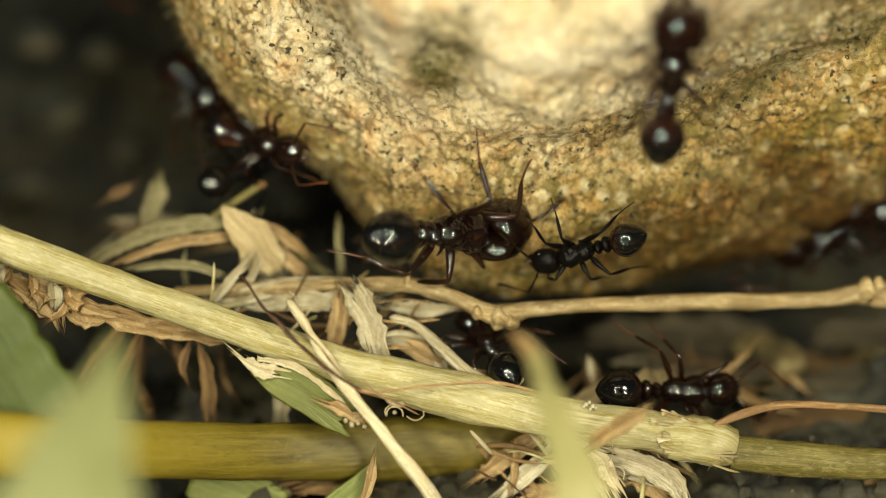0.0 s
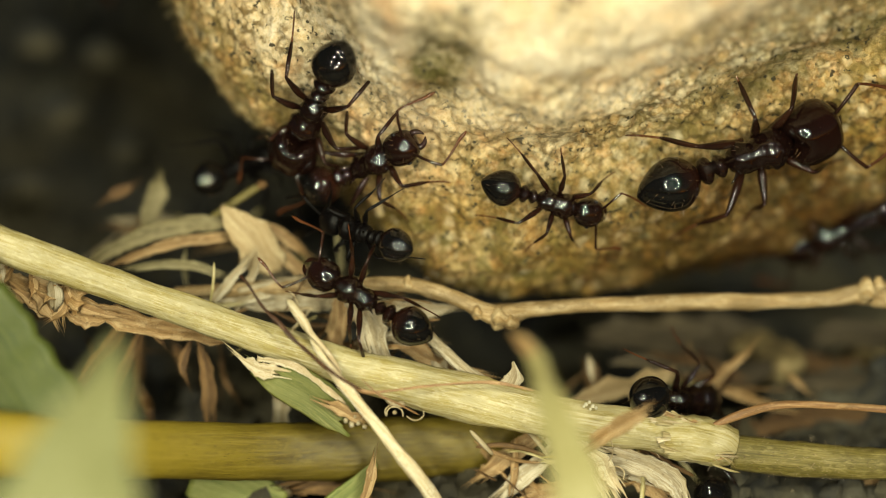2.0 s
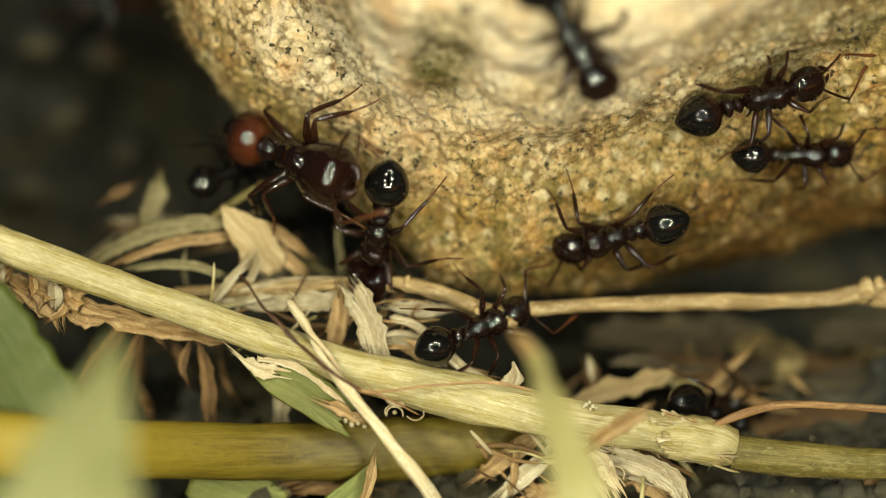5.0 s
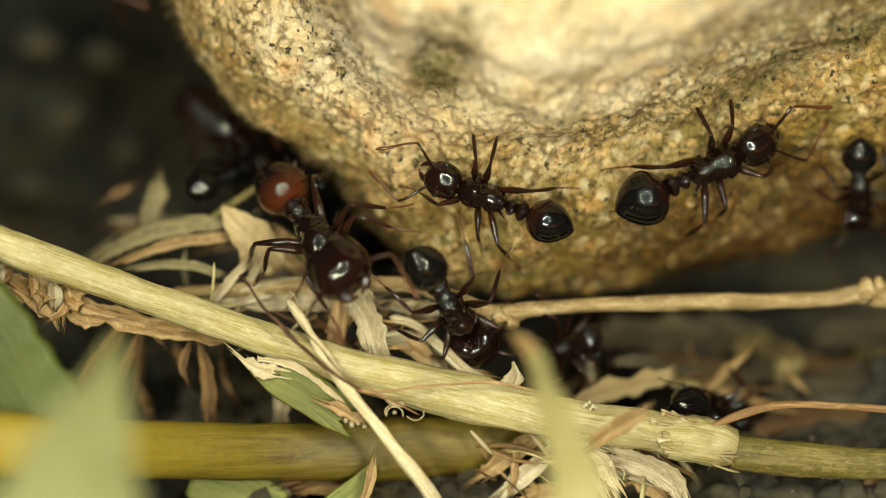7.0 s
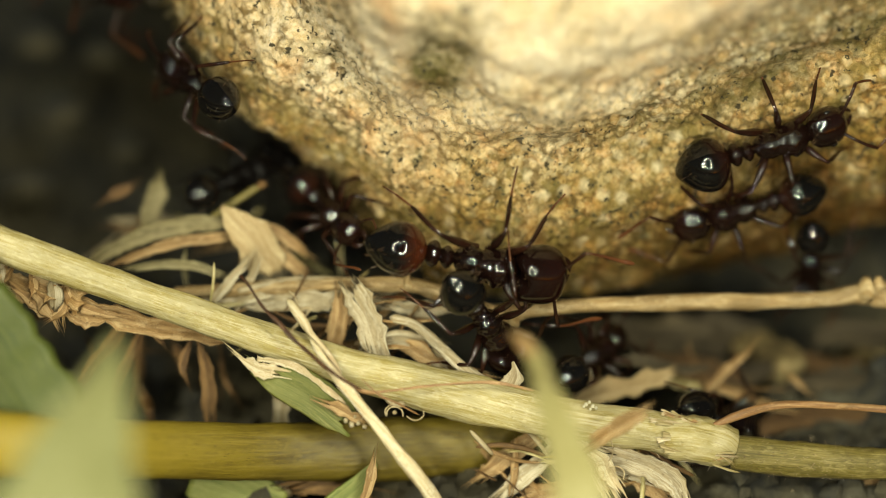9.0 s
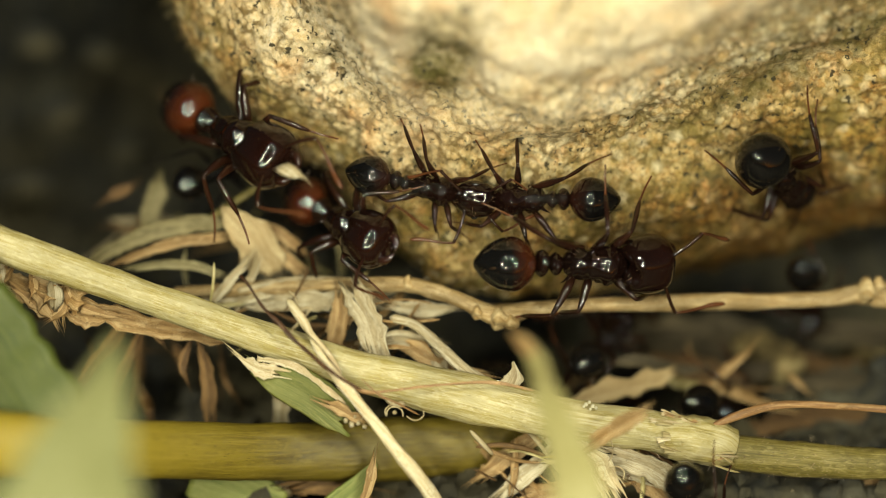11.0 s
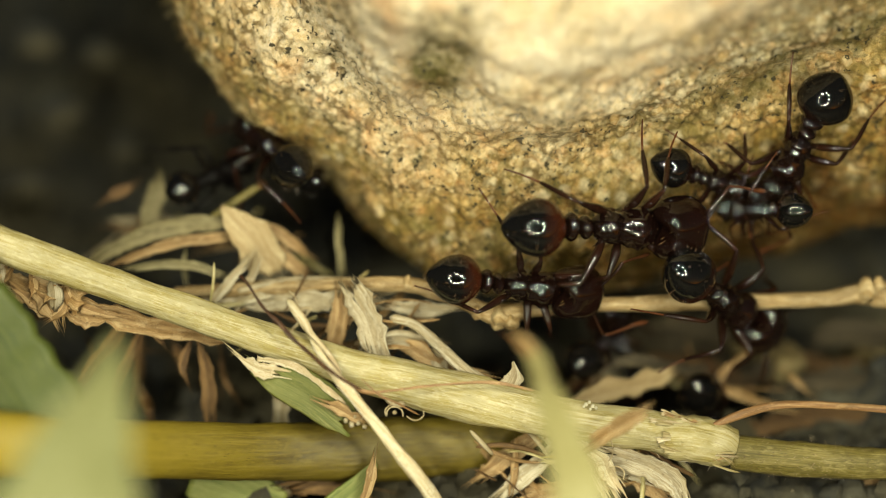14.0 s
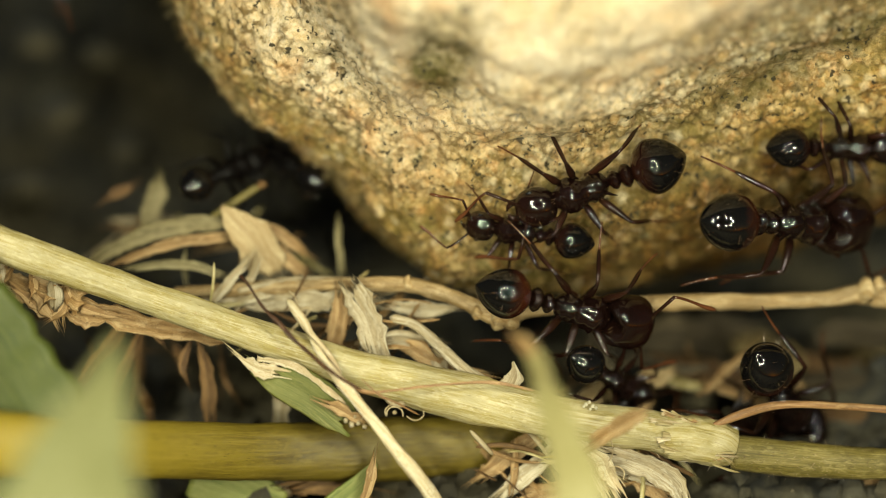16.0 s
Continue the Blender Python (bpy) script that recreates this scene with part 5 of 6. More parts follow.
def stride(ant, seed=0.0, restless=1.0):
    """Key an ant's legs and feelers in step with the way that it goes."""
    keys = ant.animation_data
    curves = keys.action.layers[0].strips[0].channelbag(keys.action_slot).fcurves
    size = ant.scale[0] * 1000
    times = [i * 0.1 for i in range(161)]
    track = [[c.evaluate(frame(t)) * (1000 if c.data_path == "location" else 0.9) for c in curves] for t in times]
    gone = [0.0]
    for p, q in zip(track, track[1:]):
        gone.append(gone[-1] + math.dist(p, q))
    legs = [o for o in ant.children if o.name.startswith("leg")]
    feelers = [o for o in ant.children if o.name.startswith("antenna")]
    for i, leg in enumerate(legs):
        side = 1 if i % 2 == 0 else -1
        tripod = 0.5 * ((i // 2 + i) % 2)
        keys, last = [], None
        for t, g in zip(times, gone):
            ph = math.tau * (g / (0.62 * size) + tripod) + seed + 0.35 * restless * math.sin(t * 0.9 + i + seed)
            if last is not None and abs(ph - last) < 0.12 and t < 15.95:
                continue
            last = ph
            swing, lift = 19 * math.sin(ph), 9 * max(0, math.cos(ph))
            keys.append((t, Matrix.Translation(leg.location) @ Euler((radians(lift * side), 0, radians(swing * side + 4 * math.sin(i * 7 + seed)))).to_matrix().to_4x4()))
        walk(leg, keys)
    for i, f in enumerate(feelers):
        side = 1 if i == 0 else -1
        keys = []
        for k in range(41):
            t = k * 0.4
            keys.append((t, Matrix.Translation(f.location) @ Euler((radians(8 * math.sin(2.1 * t + seed + i)), radians(14 * math.sin(1.7 * t + 2 * i + seed)), radians(16 * side * math.sin(2.6 * t + i * 1.3 + seed)))).to_matrix().to_4x4()))
        walk(f, keys)


def motions():
    walk(ant_a, [
        (0, at(0.07, 0.61, 1, 2.94, -43.16, 44.5)), (0.5, at(2.9, 1.16, 0.8, 5.49, -12.1, 21.9)),
        (1, at(5.86, 1.22, -0.36, -4.14, -15.36, 19.44)), (1.5, at(8.41, 2.33, -0.34, 18.72, -7.98, 22.43)),
        (2, at(10.54, 3.23, -0.2, 19.79, -1.57, 29.78)), (2.5, at(12.47, 3.45, -0.79, 5.27, -8.23, 29.76)),
        (3, at(13.28, 3.15, -1.12, -13.99, -22.35, 26.16)), (3.5, at(15.55, 3.41, -1.4, -14.95, -24.86, 25.95)),
        (4, at(17.17, 3.43, -1.94, -13.75, -27.82, 25.54)), (4.2, at(17.85, 2.64, -2.93, -13.46, -32.7, 22.85)),
        (6, at(24.93, 0.45, -6.88, -11.19, -2.5, -0.39)), (16, at(26, 0.45, -6.89, -11.16, -2.93, -1.22))])
    stride(ant_a, 0.0)
    walk(ant_b, [
        (0, at(-6.86, 3.96, -3, -17.06, 35.58, 12)), (0.5, at(-3.18, 2.65, -0.5, -7.23, 36.15, 12)),
        (1, at(0.12, 2.57, 0.06, 1.64, 10.31, 20)), (1.5, at(1.52, 2.17, 0.04, -8.32, -2.12, 20.63)),
        (2, at(3.63, 1.74, -0.1, -16.34, -13.12, 16.62)), (2.5, at(4.63, 1.95, -0.16, -6.18, -11.3, 17.61)),
        (3, at(7.78, 2.08, -0.72, -1.58, -13.89, 18.51)), (3.5, at(9.17, 2.29, -1, 4.93, -17.25, 22.68)),
        (4, at(10.6, 2.5, -1.24, -1.99, -16.75, 26.83)), (4.2, at(11.16, 2.89, -1.23, 1.63, -11.85, 29.23)),
        (6.3, at(14.21, 3.6, -1.35, -19.9, -26.42, 24.34)), (7, at(15.11, 2.27, -2.67, -81.59, -44.81, -8.06)),
        (7.5, at(14.76, 1.4, -2.5, -94.81, -51.68, -23.19)), (8, at(13.72, 0.33, -4, -95.71, -51.68, -28.47)),
        (8.5, at(13.45, -0.55, -4.5, -85.6, -51.68, -8.75)), (9.2, at(13.63, -0.5, -4.5, -83.48, -51.68, -7.24)),
        (11.3, at(13.51, -1.87, -5, -67.38, -51.68, -17.9)), (12.5, at(13.67, -1.66, -5, -63.43, -51.68, -17.59)),
        (13, at(12.29, -0.29, -4, -135, -51.68, -31.69)), (13.5, at(12.12, 0.94, -2.5, -173.66, -51.68, -59.11)),
        (14, at(11.29, 1.44, -1.5, -180, -42.42, -47.23)), (15, at(8.44, 0.68, -1.5, -172.87, -41.93, -46.4)),
        (15.5, at(6.17, 0.22, -0.8, -180, -42.85, -43.27)), (16, at(2.98, 0.57, -0.5, -188.62, -0, -25.68))])
    stride(ant_b, 1.7)
    walk(ant_c, [
        (0, at(-9.19, 5.93, -6.5, -43.72, 47.68, 0)), (0.5, at(-8.13, 4.79, -5, -35.89, 48.36, 0)),
        (1, at(-5.85, 2.97, -1, -27.22, 49.42, 12)), (1.5, at(-4.37, 2.63, -0.2, -12.21, 48.89, 12)),
        (2, at(-2.92, 2.94, -0.93, 23.15, 36.29, 12.53)), (2.5, at(-0.03, 2.27, 0.02, 1.58, 11.66, 18.46)),
        (3, at(2.86, 2.81, 0.4, 3.23, -5.04, 28.04)), (3.5, at(4.73, 3.35, 0.71, 15.69, 3.21, 30.38)),
        (4, at(7.47, 3.32, 0, 14.42, -2.8, 30.43)), (4.2, at(8.01, 3.62, 0.09, 14.77, -1.94, 30.68)),
        (6, at(15.94, 6.84, 1.11, 21.26, -1.17, 25.46)), (8, at(22.61, 8.7, -0.82, 40.93, -15.12, 26.05)),
        (16, at(23.69, 9.84, -1.13, 37.79, -19.7, 24.61))])
    stride(ant_c, 3.4)
    walk(ant_d, [
        (0, at(2.68, 12.93, 8.45, -64.51, -8.23, -2.1)), (4.4, at(2.68, 11.65, 8.43, -64.55, -8.34, -0.81)),
        (5.2, at(4.93, 5.19, 5.73, -51.76, -39.77, 11.01)), (5.8, at(6.92, 2.71, 0.11, -25.21, -23.13, 17.41)),
        (6.3, at(8.33, 2.08, -0.63, 1.94, -16.05, 20.33)), (7, at(9.13, 2.75, -0.41, 24.45, -4.46, 25.4)),
        (7.5, at(9.93, 3.92, 0.32, 40.8, 16.35, 27.79)), (8, at(11.28, 4.64, 0.46, 33.51, 16.8, 26.12)),
        (8.5, at(11.55, 4.02, -0.05, 23.6, 10.62, 29.57)), (9, at(11.47, 3.69, -0.48, 16.69, 2.71, 29.97)),
        (9.2, at(12.12, 3.55, -0.8, 11.34, -3.02, 30.15)), (10.2, at(12.27, 3, -0.46, -7.65, -60, 35.03)),
        (11.3, at(11.95, 2.55, -0.74, -38.95, -60, 18.29)), (12, at(11.95, 2.5, -0.78, -45.32, -60, 14.68)),
        (12.5, at(11.59, 2.57, -0.63, -56.92, -60, 9.97)), (12.7, at(10.86, 2.77, -0.91, -130.55, -18.2, -23.9)),
        (12.9, at(10.42, 3.11, -0.37, -138.94, -15.34, -26.02)), (13.3, at(10.99, 2.84, -0.86, -156.48, -1.03, -29.34)),
        (13.5, at(11.04, 2.79, -0.89, -155.38, -1.43, -29.29)), (13.7, at(12.39, 3.44, -0.64, -133.24, -25.98, -24.77)),
        (14, at(12.66, 3.72, -0.4, -114.3, -36.74, -18.56)), (14.3, at(12.96, 4.33, -0.06, -113.26, -38.08, -18.59)),
        (14.6, at(13.78, 5.04, 0.29, -136.36, -28.13, -25.71)), (14.9, at(13.87, 5.3, 0.48, -136.15, -26.21, -25.11)),
        (15.1, at(13.06, 5.53, 0.91, -156.4, -10.57, -28.82)), (15.3, at(11.14, 4.9, 0.78, -161.19, -9.18, -28.55)),
        (15.5, at(9.08, 3.91, 0.31, -158.22, -9.38, -31.41)), (15.8, at(6.6, 2.98, 0.2, -160.05, -2.51, -29.15)),
        (16, at(5.42, 2.24, 0, -160.2, 1.82, -21.24))])
    stride(ant_d, 5.1)
    walk(ant_e, [
        (0, at(7.55, 5.51, 5.8, 83.19, 36.36, 26.12)), (0.25, at(6.76, 6.23, 7.01, 105.29, 36.95, 10.73)),
        (0.5, at(5.5, 7.56, 7.36, 127.87, 31.04, -13.79)), (0.75, at(2.04, 7.92, 8.05, 152.62, 4.41, -16.8)),
        (1, at(-1.74, 7.34, 6.43, 183.97, -26.79, -23.62)), (1.25, at(-2.92, 6.04, 5.63, 217.92, -34.25, -4.21)),
        (1.5, at(-3.78, 5.12, 1.46, 253.15, -35.05, 10.24)), (2, at(-4.54, 5.05, 0.02, 241.39, -38.83, 3.61)),
        (2.5, at(-6.62, 5.12, -1.14, 196.41, -40.22, -16.32)), (3, at(-6.81, 5.24, -1.36, 176.41, -33.52, -26.47)),
        (3.25, at(-6.39, 4.73, -1.41, 187.09, -36.33, -21.28)), (3.5, at(-6.09, 4.23, -1.56, 200.11, -38.6, -14.32)),
        (3.75, at(-5.32, 3.36, -1.62, 229.36, -39.76, 2.56)), (4, at(-4.36, 2.6, -1.67, 256.16, -38.49, 17.73)),
        (4.2, at(-3.33, 1.78, -1.51, 252.96, -37.93, 16.02)), (6.3, at(-1.42, -0.23, 0.5, 284.42, -33.26, 29.03)),
        (7, at(0.22, -1.91, 0.8, 303.69, -41.53, 8.76)), (7.5, at(0.81, -1.76, 1, 315, -49.37, 16.44)),
        (8, at(1.06, -2.85, 1, 300.7, -31.04, -5.11)), (8.5, at(0.71, -3.19, 1.2, 273.27, -36.34, -7.5)),
        (8.75, at(1.11, -3, 1, 287.88, -41.42, -7.02)), (9, at(1.51, -2.54, 0.5, 308.54, -48.04, 4.92)),
        (9.2, at(2.22, -2.33, 0, 326.82, -43.74, 18.71)), (10.2, at(4.4, -4, -2.8, -40, -44, -5)),
        (11.3, at(3.6, -5.75, -3.6, -15, -30, -6)), (16, at(3.6, -5.75, -3.6, -15, -30, -6))])
    stride(ant_e, 6.8)
    walk(ant_f, [
        (0, at(-3, 8, -14, -130, -30, 0)), (2.7, at(-4, 7.5, -13, -150, -30, 0)),
        (3.1, at(-8.21, 6.57, -7, -91.96, 38.49, 12)), (3.5, at(-8.27, 5.68, -3, -29.6, 46.81, 12)),
        (4, at(-7.35, 4.66, -1, -24.24, 47.49, 12)), (4.2, at(-6.94, 4.45, -0.8, -22.56, 47.77, 12)),
        (6.3, at(-4.33, 1.23, 0.2, -40.52, 50.99, 2.72)), (7, at(-4.68, 0.73, 0.4, -52.68, 46.06, 4.58)),
        (7.5, at(-3.72, 0.54, 0.6, -38.43, 50.46, -0.18)), (8, at(-2.3, 0.27, 1, -14.93, 46.58, 12)),
        (8.5, at(-0.67, 0.07, 1, -6.48, -28.74, 44.82)), (9, at(0.86, -0.38, 1, -11.53, -8.03, 30.47)),
        (9.2, at(1.33, -0.28, 1, -6.9, -8.41, 30.1)), (11.3, at(5.14, -0.63, 0.6, -1.17, -13.01, 28.46)),
        (12, at(6.33, -1.12, 0.6, -6.63, -30.62, 22.17)), (12.5, at(7.4, -0.38, 0.3, -2.86, -37, 26.05)),
        (13, at(8.36, -1.04, -0.5, -16.14, -37.33, 16.52)), (13.5, at(9.51, -1.39, -1, -20.56, -46.34, 21.2)),
        (14, at(9.99, -1.8, -1.2, -31.83, -46.3, -11.83)), (14.5, at(11.03, -2.26, -1.5, -37.87, -46.02, -13.13)),
        (15, at(11.73, -2.78, -1.8, -43.88, -42.75, -12.6)), (15.5, at(12.36, -4.21, -2, -36.16, -48.93, -11.1)),
        (16, at(12.28, -5.45, -2.2, -54.25, -50.97, -14.64))])
    stride(ant_f, 8.5)
    walk(ant_g, [
        (0, at(14.85, 0.65, -5.94, -152.07, -22.63, -40.42)), (0.5, at(14.5, 0.44, -6.14, -153.55, -12.13, -34.44)),
        (1, at(14.2, 0.17, -5.88, -142.15, -20.73, -26.74)), (1.5, at(14.4, -0.03, -6.5, -141.63, -35.41, -27.07)),
        (2, at(15.05, 0.76, -5.9, -153.95, -22.81, -41.47)), (2.5, at(14.45, 1.47, -3.84, -166.98, -1.19, -32.55)),
        (3, at(14.53, 1.42, -4, -168.72, 2.15, -31.87)), (3.5, at(13.16, 0.88, -3.87, -174.09, 5.52, -30.28)),
        (4, at(10.59, 0.8, -1.6, -165.76, -47.05, -52.8)), (4.2, at(9.58, 0.83, -1.2, -164.58, -40.44, -48.11)),
        (6.3, at(3.02, 0.27, 0, -175.24, -25.43, -31.44)), (7, at(1.87, 1.72, 0.07, -201.05, 5.07, -18.97)),
        (7.5, at(-0.54, 2.57, -0, -193.26, -11.06, -21.88)), (8, at(-4.79, 4.84, -0.75, -196.91, -23.54, -32.03)),
        (8.5, at(-7.17, 5.2, -0.5, -186.84, -50.76, -28.95)), (9, at(-8.86, 5.96, -1.5, -210.07, -51.68, -33.6)),
        (9.2, at(-9.58, 6.53, -2.5, -218.07, -51.68, -14.89)), (10.5, at(-15.5, 12, -5, -215, -45, 2)),
        (16, at(-19, 14, -5.4, -211, -6, 1.5))])
    stride(ant_g, 10.2)
    walk(ant_h, [
        (0, at(5.08, -0.03, -0.2, -163.81, -17.95, -31.55)), (0.5, at(4.11, -0.03, -1, -181.97, -30.46, -35.27)),
        (1, at(2.12, 0.27, 0, -189.46, -26.55, -32.87)), (1.5, at(-0.73, 0.22, 0, -189.21, -0, -32.57)),
        (2, at(-2.78, 0.57, 0, -199.09, -35.98, -29.9)), (2.5, at(-4.45, 1.89, -1, -209.55, -48.51, -16.71)),
        (3, at(-4.97, 2.39, -3, -210.47, -51.68, -18.43)), (3.5, at(-5.77, 2.77, -3.79, -210.77, -17.58, 1.71)),
        (6, at(-5.72, 3.13, -6, -214.4, -45.95, 0)), (16, at(-5.72, 3.16, -6, -213.11, -46.78, 0))])
    stride(ant_h, 11.9)
    walk(ant_i, [
        (0, at(1.64, -3.48, -1.5, 125.22, -51.68, 9.07)), (0.5, at(1.23, -2.95, -0.8, 130.6, -38.45, 5.51)),
        (1, at(0.27, -2.97, 0.2, 174.56, -51.68, -2.88)), (1.5, at(-1.07, -2.46, 0.8, 173.29, -17.46, -1.27)),
        (2, at(-2.65, -1.81, 1, 149.3, -0, 0.23)), (2.5, at(-3.72, -1.49, 1, 144.04, -12.67, -0.42)),
        (2.75, at(-3.03, -1.51, 1, 111.8, -21.8, 1.96)), (3, at(-2.27, -2.01, 1.2, 89.26, -30.64, 2.9)),
        (3.5, at(-1.93, -1.89, 1, 84.05, -24.29, 3.08)), (4, at(-1.1, -2.6, 1, 45.5, -26.27, 4.79)),
        (4.2, at(-0.65, -2.85, 1, 29.67, -0, 4.63)), (5.2, at(1.73, -2.89, -0.5, 19.65, -32.93, 4.42)),
        (6.3, at(4.42, -3.74, -1.5, 0, -33.05, 1.2)), (7, at(4.3, -3.6, -2, 14.04, -51.68, 4.32)),
        (8, at(5.09, -3.57, -2.5, 27.76, -51.68, 6.56)), (8.5, at(5.25, -3.72, -2.5, 39.09, -51.68, 8.45)),
        (9.2, at(5.47, -3.98, -2.5, 32.66, -51.68, 7.17)), (11.3, at(6, -3.32, -4.5, 44.75, -52, 8)),
        (14, at(5.89, -3.37, -4.5, 42.52, -52, 8)), (14.5, at(6.27, -3.55, -2.5, 15.64, -51.68, 3.82)),
        (15, at(7.07, -4.34, -1.5, -14.14, -37.45, -2.88)), (15.5, at(6.21, -4.65, -1.5, -14.93, -27.72, -1.96)),
        (16, at(6.11, -4.7, -1.5, -30.58, -43.23, -4.73))])
    stride(ant_i, 13.6)
    walk(ant_j, [
        (0, at(-7.37, 2.88, -4.2, 25.34, -44.84, -9)), (1.5, at(-7.48, 2.88, -4.2, 25.36, -44.84, -9)),
        (2, at(-7.56, 3, -4.2, 25.45, -44.84, -9)), (2.5, at(-7.85, 3.09, -4.2, 25.56, -44.84, -9)),
        (3, at(-7.91, 3.05, -4.2, 25.55, -44.84, -9)), (3.5, at(-7.75, 2.88, -4.2, 25.42, -44.84, -9)),
        (4, at(-7.71, 2.88, -4.2, 25.41, -44.84, -9)), (6.5, at(-7.87, 2.8, -4.2, 25.4, -44.84, -9)),
        (7.5, at(-7.81, 2.63, -4.2, 25.3, -44.84, -9)), (8.5, at(-7.83, 2.42, -4.2, 25.19, -44.84, -9)),
        (9, at(-7.85, 2.5, -4.2, 25.24, -44.84, -9)), (11.5, at(-8.41, 2.88, -4.2, 25.57, -44.84, -9)),
        (12.5, at(-8.54, 2.71, -4.2, 25.5, -44.84, -9)), (13.5, at(-8.62, 2.63, -4.2, 25.48, -44.84, -9)),
        (14.5, at(-8.37, 2.71, -4.2, 25.47, -44.84, -9)), (15.5, at(-8.06, 2.8, -4.2, 25.44, -44.84, -9)),
        (16, at(-8.02, 2.8, -4.2, 25.43, -44.84, -9))])
    stride(ant_j, 15.3)
    walk(ant_k, [
        (0, at(8.17, -5.06, -1.2, -0.62, -16.23, -0.67)), (0.5, at(8.32, -5.24, -1.2, -8.13, -42.78, -2.81)),
        (1, at(8.12, -5.26, -1.2, -1.04, -51.68, -0.88)), (1.5, at(8.3, -5.39, -1.2, -2.65, -51.68, -1.47)),
        (2, at(8.37, -5.39, -1.2, -7.43, -51.68, -2.91)), (2.5, at(8.57, -5.26, -1.5, -10.12, -51.68, -3.89)),
        (3, at(8.93, -5.14, -1.8, -13.61, -51.68, -5.17)), (3.5, at(9.02, -5.36, -2, -13.28, -51.68, -5.1)),
        (4.2, at(9.57, -5.77, -2.5, -23.32, -51.68, -8.2)), (6.3, at(9.83, -6.06, -3, -19.03, -51.68, -7.09)),
        (9, at(10.11, -6.26, -3, -21.8, -51.68, -7.97)), (11.3, at(10.41, -5.84, -5, -19.4, -52, -8)),
        (12, at(10.36, -4.53, -5, -1.5, -52, -8)), (12.5, at(10.55, -4.29, -5, -7.51, -52, -8)),
        (13, at(9.65, -4.66, -5, -60.65, -48.48, -8)), (13.5, at(9.75, -5.13, -5, -59.75, -49.96, -8)),
        (14, at(9.88, -6.26, -5, -63.12, -52, -8)), (14.3, at(9.25, -5.08, -2, 0, -51.68, -1.39)),
        (14.5, at(8.5, -5.05, -1.5, 14.62, -51.68, 3.49)), (15, at(9.3, -5.51, -2.5, 10.78, -51.68, 1.78)),
        (15.5, at(10.32, -6.47, -3, 6.34, -51.68, -0.14)), (16, at(10.32, -6.67, -3, 6.34, -51.68, -0.13))])
    stride(ant_k, 17.0)
    walk(ant_l, [
        (0, at(10.07, -10.64, -2.5, -57.99, -51.68, -14.66)), (1.5, at(10.25, -9.63, -2.5, -56.31, -51.68, -14.85)),
        (2, at(10.22, -9.67, -2.5, -53.75, -51.68, -14.33)), (2.6, at(10.07, -10.84, -2.5, -57.99, -51.68, -14.57)),
        (8, at(8.91, -12.3, -1, -63.43, -51.15, -14.43)), (10.5, at(8.56, -9.65, 1.3, -82.87, -48.46, -17.53)),
        (11.3, at(8.3, -9.11, 1.6, -76.37, -42.06, -15)), (11.6, at(8.08, -9.5, 1.6, -71.57, -44.86, -14.23)),
        (12, at(8.4, -11.12, 1.4, -72.9, -41.84, -13.93)), (13, at(8.72, -13.98, 0, -71.57, -45.35, -13.59)),
        (16, at(8.72, -13.98, 0, -71.57, -45.35, -13.59))])
    stride(ant_l, 18.7)
    walk(ant_m, [
        (0, at(-13.52, 12.94, -5, -48.37, -51.68, -1.98)), (9.2, at(-13, 11.68, -5, -45, -51.68, -1.98)),
        (10.4, at(-9.52, 6.33, -2.5, -36.25, 45.94, 12)), (11.3, at(-6.76, 3.31, -0.5, -29.57, 48.91, -4.89)),
        (12, at(-3.27, 1.27, 0.5, -28.65, 33.55, 12)), (12.5, at(0.2, 0.71, 1, -12.44, -0, 29.15)),
        (13, at(2.49, 0.37, 1, -7.39, -0, 28.22)), (13.5, at(4.82, 0.47, 1, -7.82, -15.94, 27.38)),
        (14, at(5.72, 0.79, 0.8, -0.45, -17.33, 25.73)), (14.5, at(6.93, 0.62, 0.6, 0, -6.28, 28.9)),
        (15, at(8.14, 0.22, 0.4, -11.53, -19.98, 23.01)), (15.5, at(9.37, 0.62, 0, 0, -35.77, 26.08)),
        (16, at(12.18, 0.97, -0.5, -1.3, -33.43, 25.86))])
    grip = Matrix.Translation((0.0039, 0.0002, -0.0001))
    walk(husk, [
        (0, at(-13.52, 12.94, -5, -48.37, -51.68, -1.98) @ grip), (9.2, at(-13, 11.68, -5, -45, -51.68, -1.98) @ grip),
        (10.4, at(-9.52, 6.33, -2.5, -36.25, 45.94, 12) @ grip), (11.3, at(-6.76, 3.31, -0.5, -29.57, 48.91, -4.89) @ grip),
        (12, at(-3.27, 1.27, 0.5, -28.65, 33.55, 12) @ grip), (12.5, at(0.2, 0.71, 1, -12.44, -0, 29.15) @ grip),
        (13, at(2.49, 0.37, 1, -7.39, -0, 28.22) @ grip), (13.3, at(6.1, -1.6, -3.5, -30, -20, 30)),
        (13.6, at(6.2, -4.2, -7.5, -60, 0, 60)), (16, at(6.2, -4.2, -7.5, -60, 0, 60))])
    stride(ant_m, 20.4)
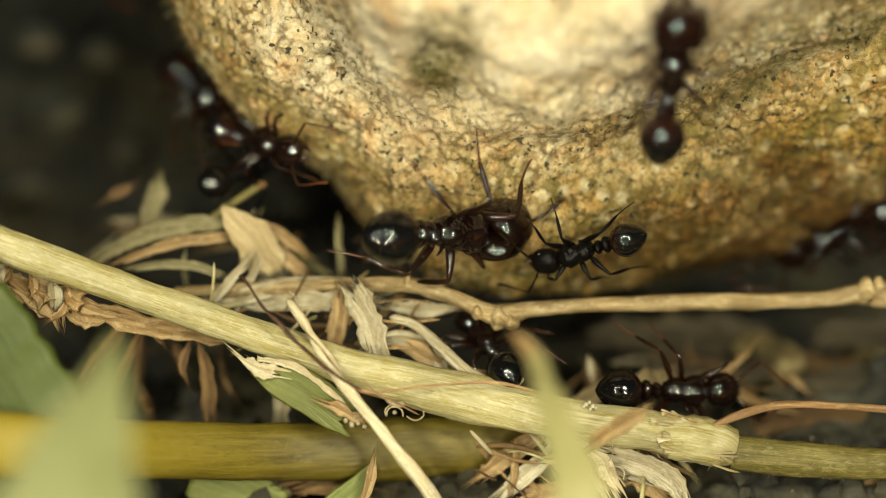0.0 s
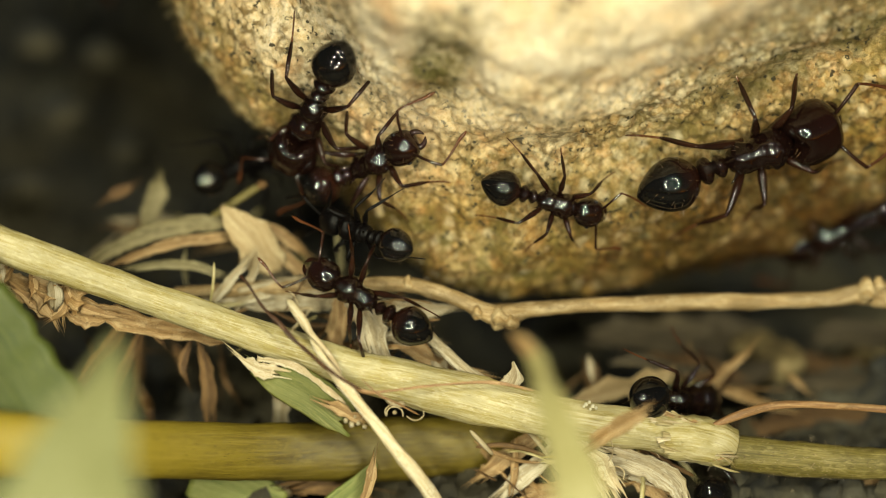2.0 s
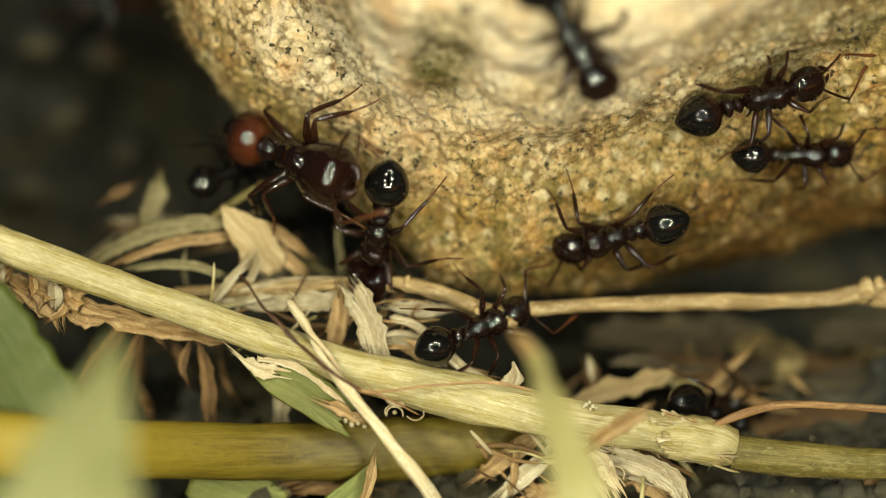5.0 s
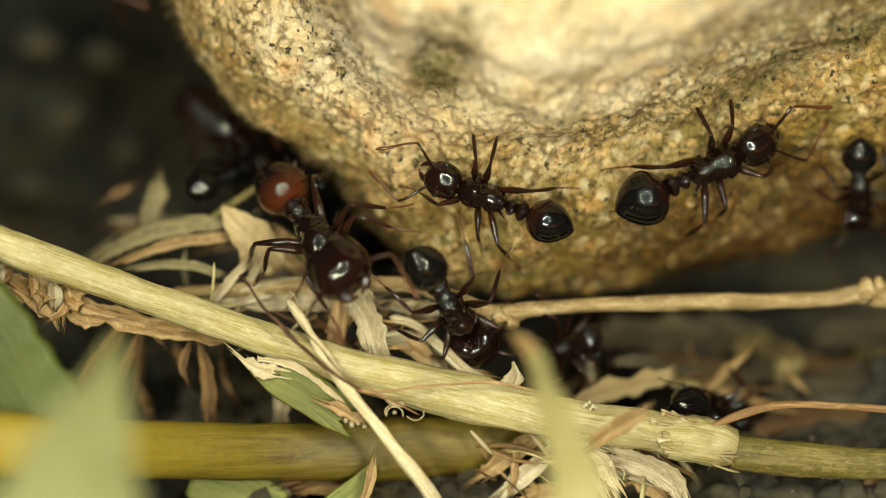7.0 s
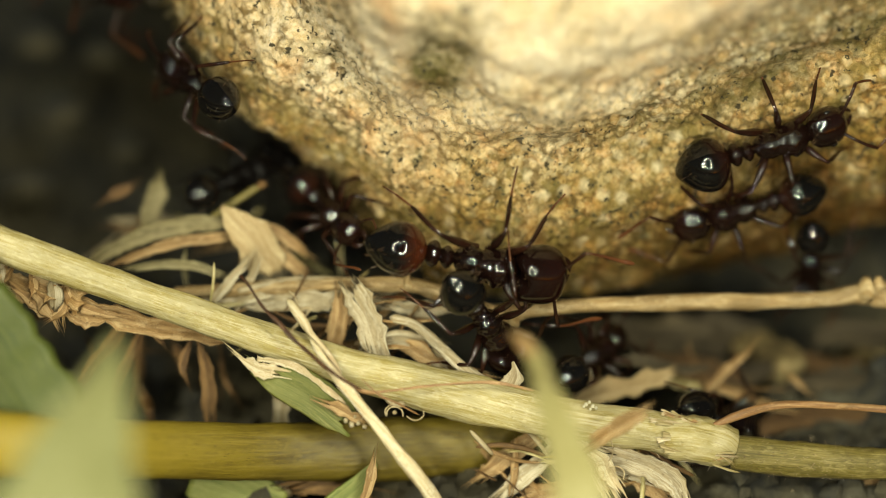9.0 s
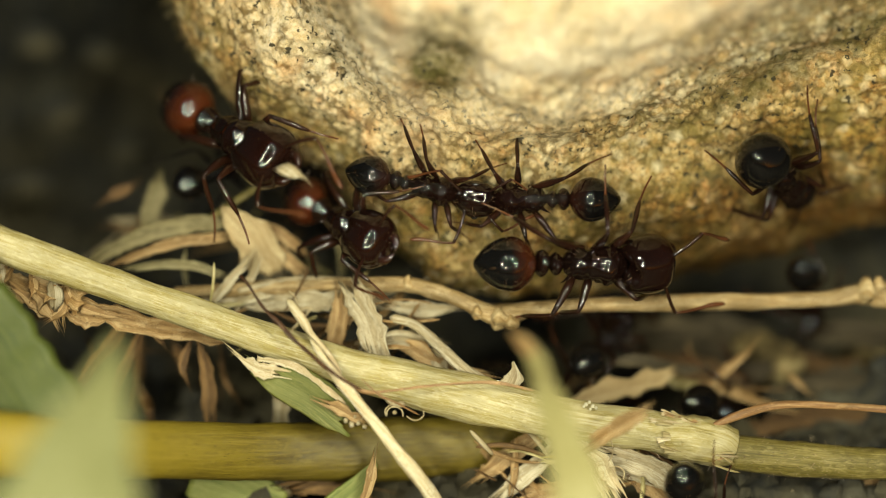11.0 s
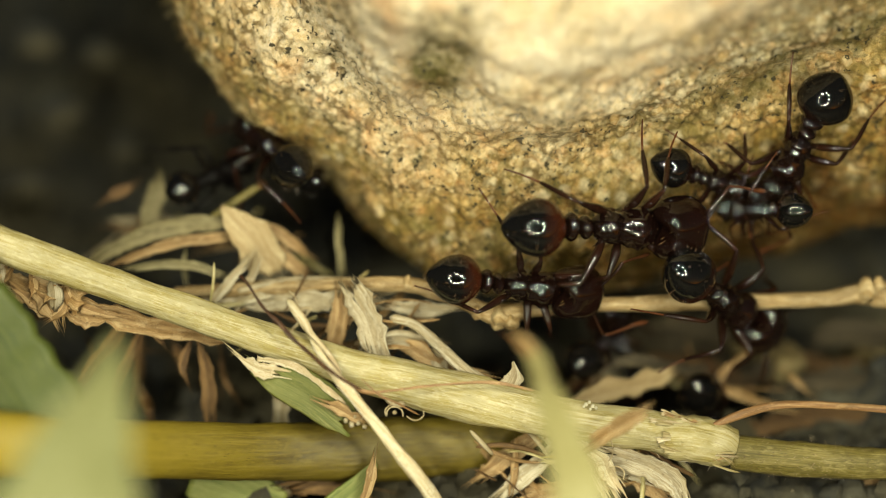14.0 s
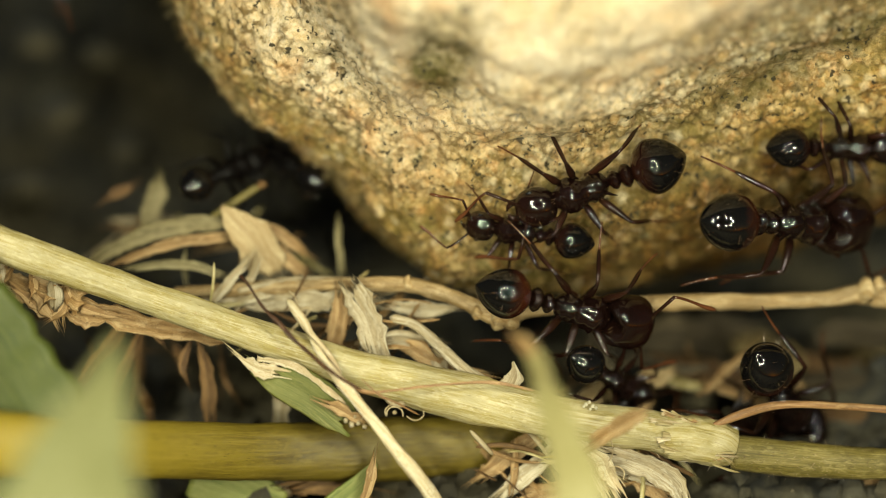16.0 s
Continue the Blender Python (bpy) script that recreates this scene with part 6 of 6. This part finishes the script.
    walk(ant_n, [
        (0, at(-14.64, 14.79, -5.51, -53.19, -2.17, -1.14)), (9, at(-13.67, 11.82, -5.34, -48.86, -1.75, -1)),
        (10, at(-8.76, 5.67, -4.53, -48.63, 6.51, 29.56)), (10.7, at(-4.85, 1.94, -2.5, -35.97, 50.47, -0.09)),
        (11.3, at(-2.87, 0.42, -0.5, -21.81, 51.21, 12)), (12, at(-0.62, -0.01, 0, -7.35, 26.53, 12)),
        (12.5, at(1.02, -0.73, 0.2, -7.13, -29, 34.94)), (13, at(1.81, -1.2, 0.3, -5.71, -16.58, 32.76)),
        (13.5, at(2.11, -1.3, 0.3, -11.31, -21.82, 33.52)), (14, at(2.56, -1.25, 0.3, -7.16, -20.07, 30.68)),
        (14.5, at(2.76, -1.08, 0.2, 0, -21.11, 30.94)), (15, at(3.36, -1.33, 0.2, 1.4, -27.15, 30.86)),
        (15.5, at(3.86, -1.98, 0.2, -10.08, -7.43, 27.33)), (16, at(4.34, -2.03, 0.2, -14.22, -13.74, 25.97))])
    stride(ant_n, 22.1)
    walk(ant_o, [
        (0, at(18.95, 0.64, -4, 169.7, -51.68, -36.82)), (7.5, at(18.22, 1.58, -4, 165.96, -51.13, -78.72)),
        (8, at(16.23, 2.03, -3.23, 172.08, 13.96, -25.54)), (8.5, at(14.28, 2.17, -2.55, 169.81, 22.09, -25.13)),
        (9, at(10.93, 1.47, -1.99, 196.29, 0.49, -32.03)), (9.2, at(9.07, 1.23, -1.16, 184.24, 1.53, -30.19)),
        (10.2, at(5.54, 1.58, -0.36, 181.86, 4.85, -17.49)), (11.3, at(2.17, 1.97, 0.14, 178.44, -0.46, -19.92)),
        (12, at(0.26, 2.96, 0.31, 170.53, -7.54, -24.24)), (12.5, at(-0.19, 3.41, 0.44, 168.92, -8.91, -25.91)),
        (13, at(-2.54, 3.94, -0.05, 169.45, -20.31, -27.53)), (13.5, at(-3.72, 3.16, 0.2, 201.37, -51.68, -13.68)),
        (14, at(-6.27, 3.72, -3, 139.01, -52, -10)), (14.5, at(-8.34, 5.29, -4.5, 137.78, -52, -10)),
        (15, at(-9.69, 6.75, -5, 135.11, -52, -10)), (15.5, at(-11.6, 9.18, -5.5, 132.33, -52, -10)),
        (16, at(-13.61, 11.4, -5.5, 132.1, -52, -10))])
    stride(ant_o, 23.8)
    walk(ant_p, [
        (0, at(-14.66, 13.96, -7, -53, -30, 0)), (5, at(-13.7, 10.5, -8, -50, -45, 0)),
        (6.3, at(-9.03, 4.97, -8, -34.38, 48.02, 0)), (7, at(-8.71, 4.89, -8, -35.89, 48.21, 0)),
        (7.5, at(-7.86, 4.7, -6.5, -38.99, 48.64, 0)), (8, at(-6.53, 3.26, -4.8, -42.31, 38.76, 0)),
        (8.5, at(-5.14, 1.94, -3.52, -45.96, 9.09, 1.31)), (9, at(-4.3, 1.53, -3.2, -43.39, 51, 7.53)),
        (9.2, at(-3.87, 1.37, -2.8, -30.81, 47.45, 12)), (10.2, at(-2.3, 2.43, -0.55, -4.31, 10.05, 26.94)),
        (11.3, at(0.17, 2.22, 0.01, -14.54, 3.09, 20.33)), (12, at(3.17, 2.35, 0.17, -0.82, -8.94, 21.88)),
        (12.5, at(5.23, 2.39, -0.03, -7.28, -13.05, 20.83)), (13, at(7.22, 2.08, -0.54, -8.71, -14.07, 16.37)),
        (13.5, at(9.16, 2.39, -0.91, -1.75, -19.17, 21.25)), (14, at(9.73, 2.44, -1.07, -17.1, -23.61, 18.33)),
        (14.5, at(10.33, 2.75, -1.02, -14.14, -20.19, 22.4)), (15, at(10.66, 2.3, -1.41, -19.2, -26.44, 22.23)),
        (15.5, at(11.61, 3.11, -1.18, 2.39, -10.21, 29.57)), (16, at(14.15, 3.65, -1.27, -0.27, -13.41, 29.04))])
    stride(ant_p, 25.5)


motions()
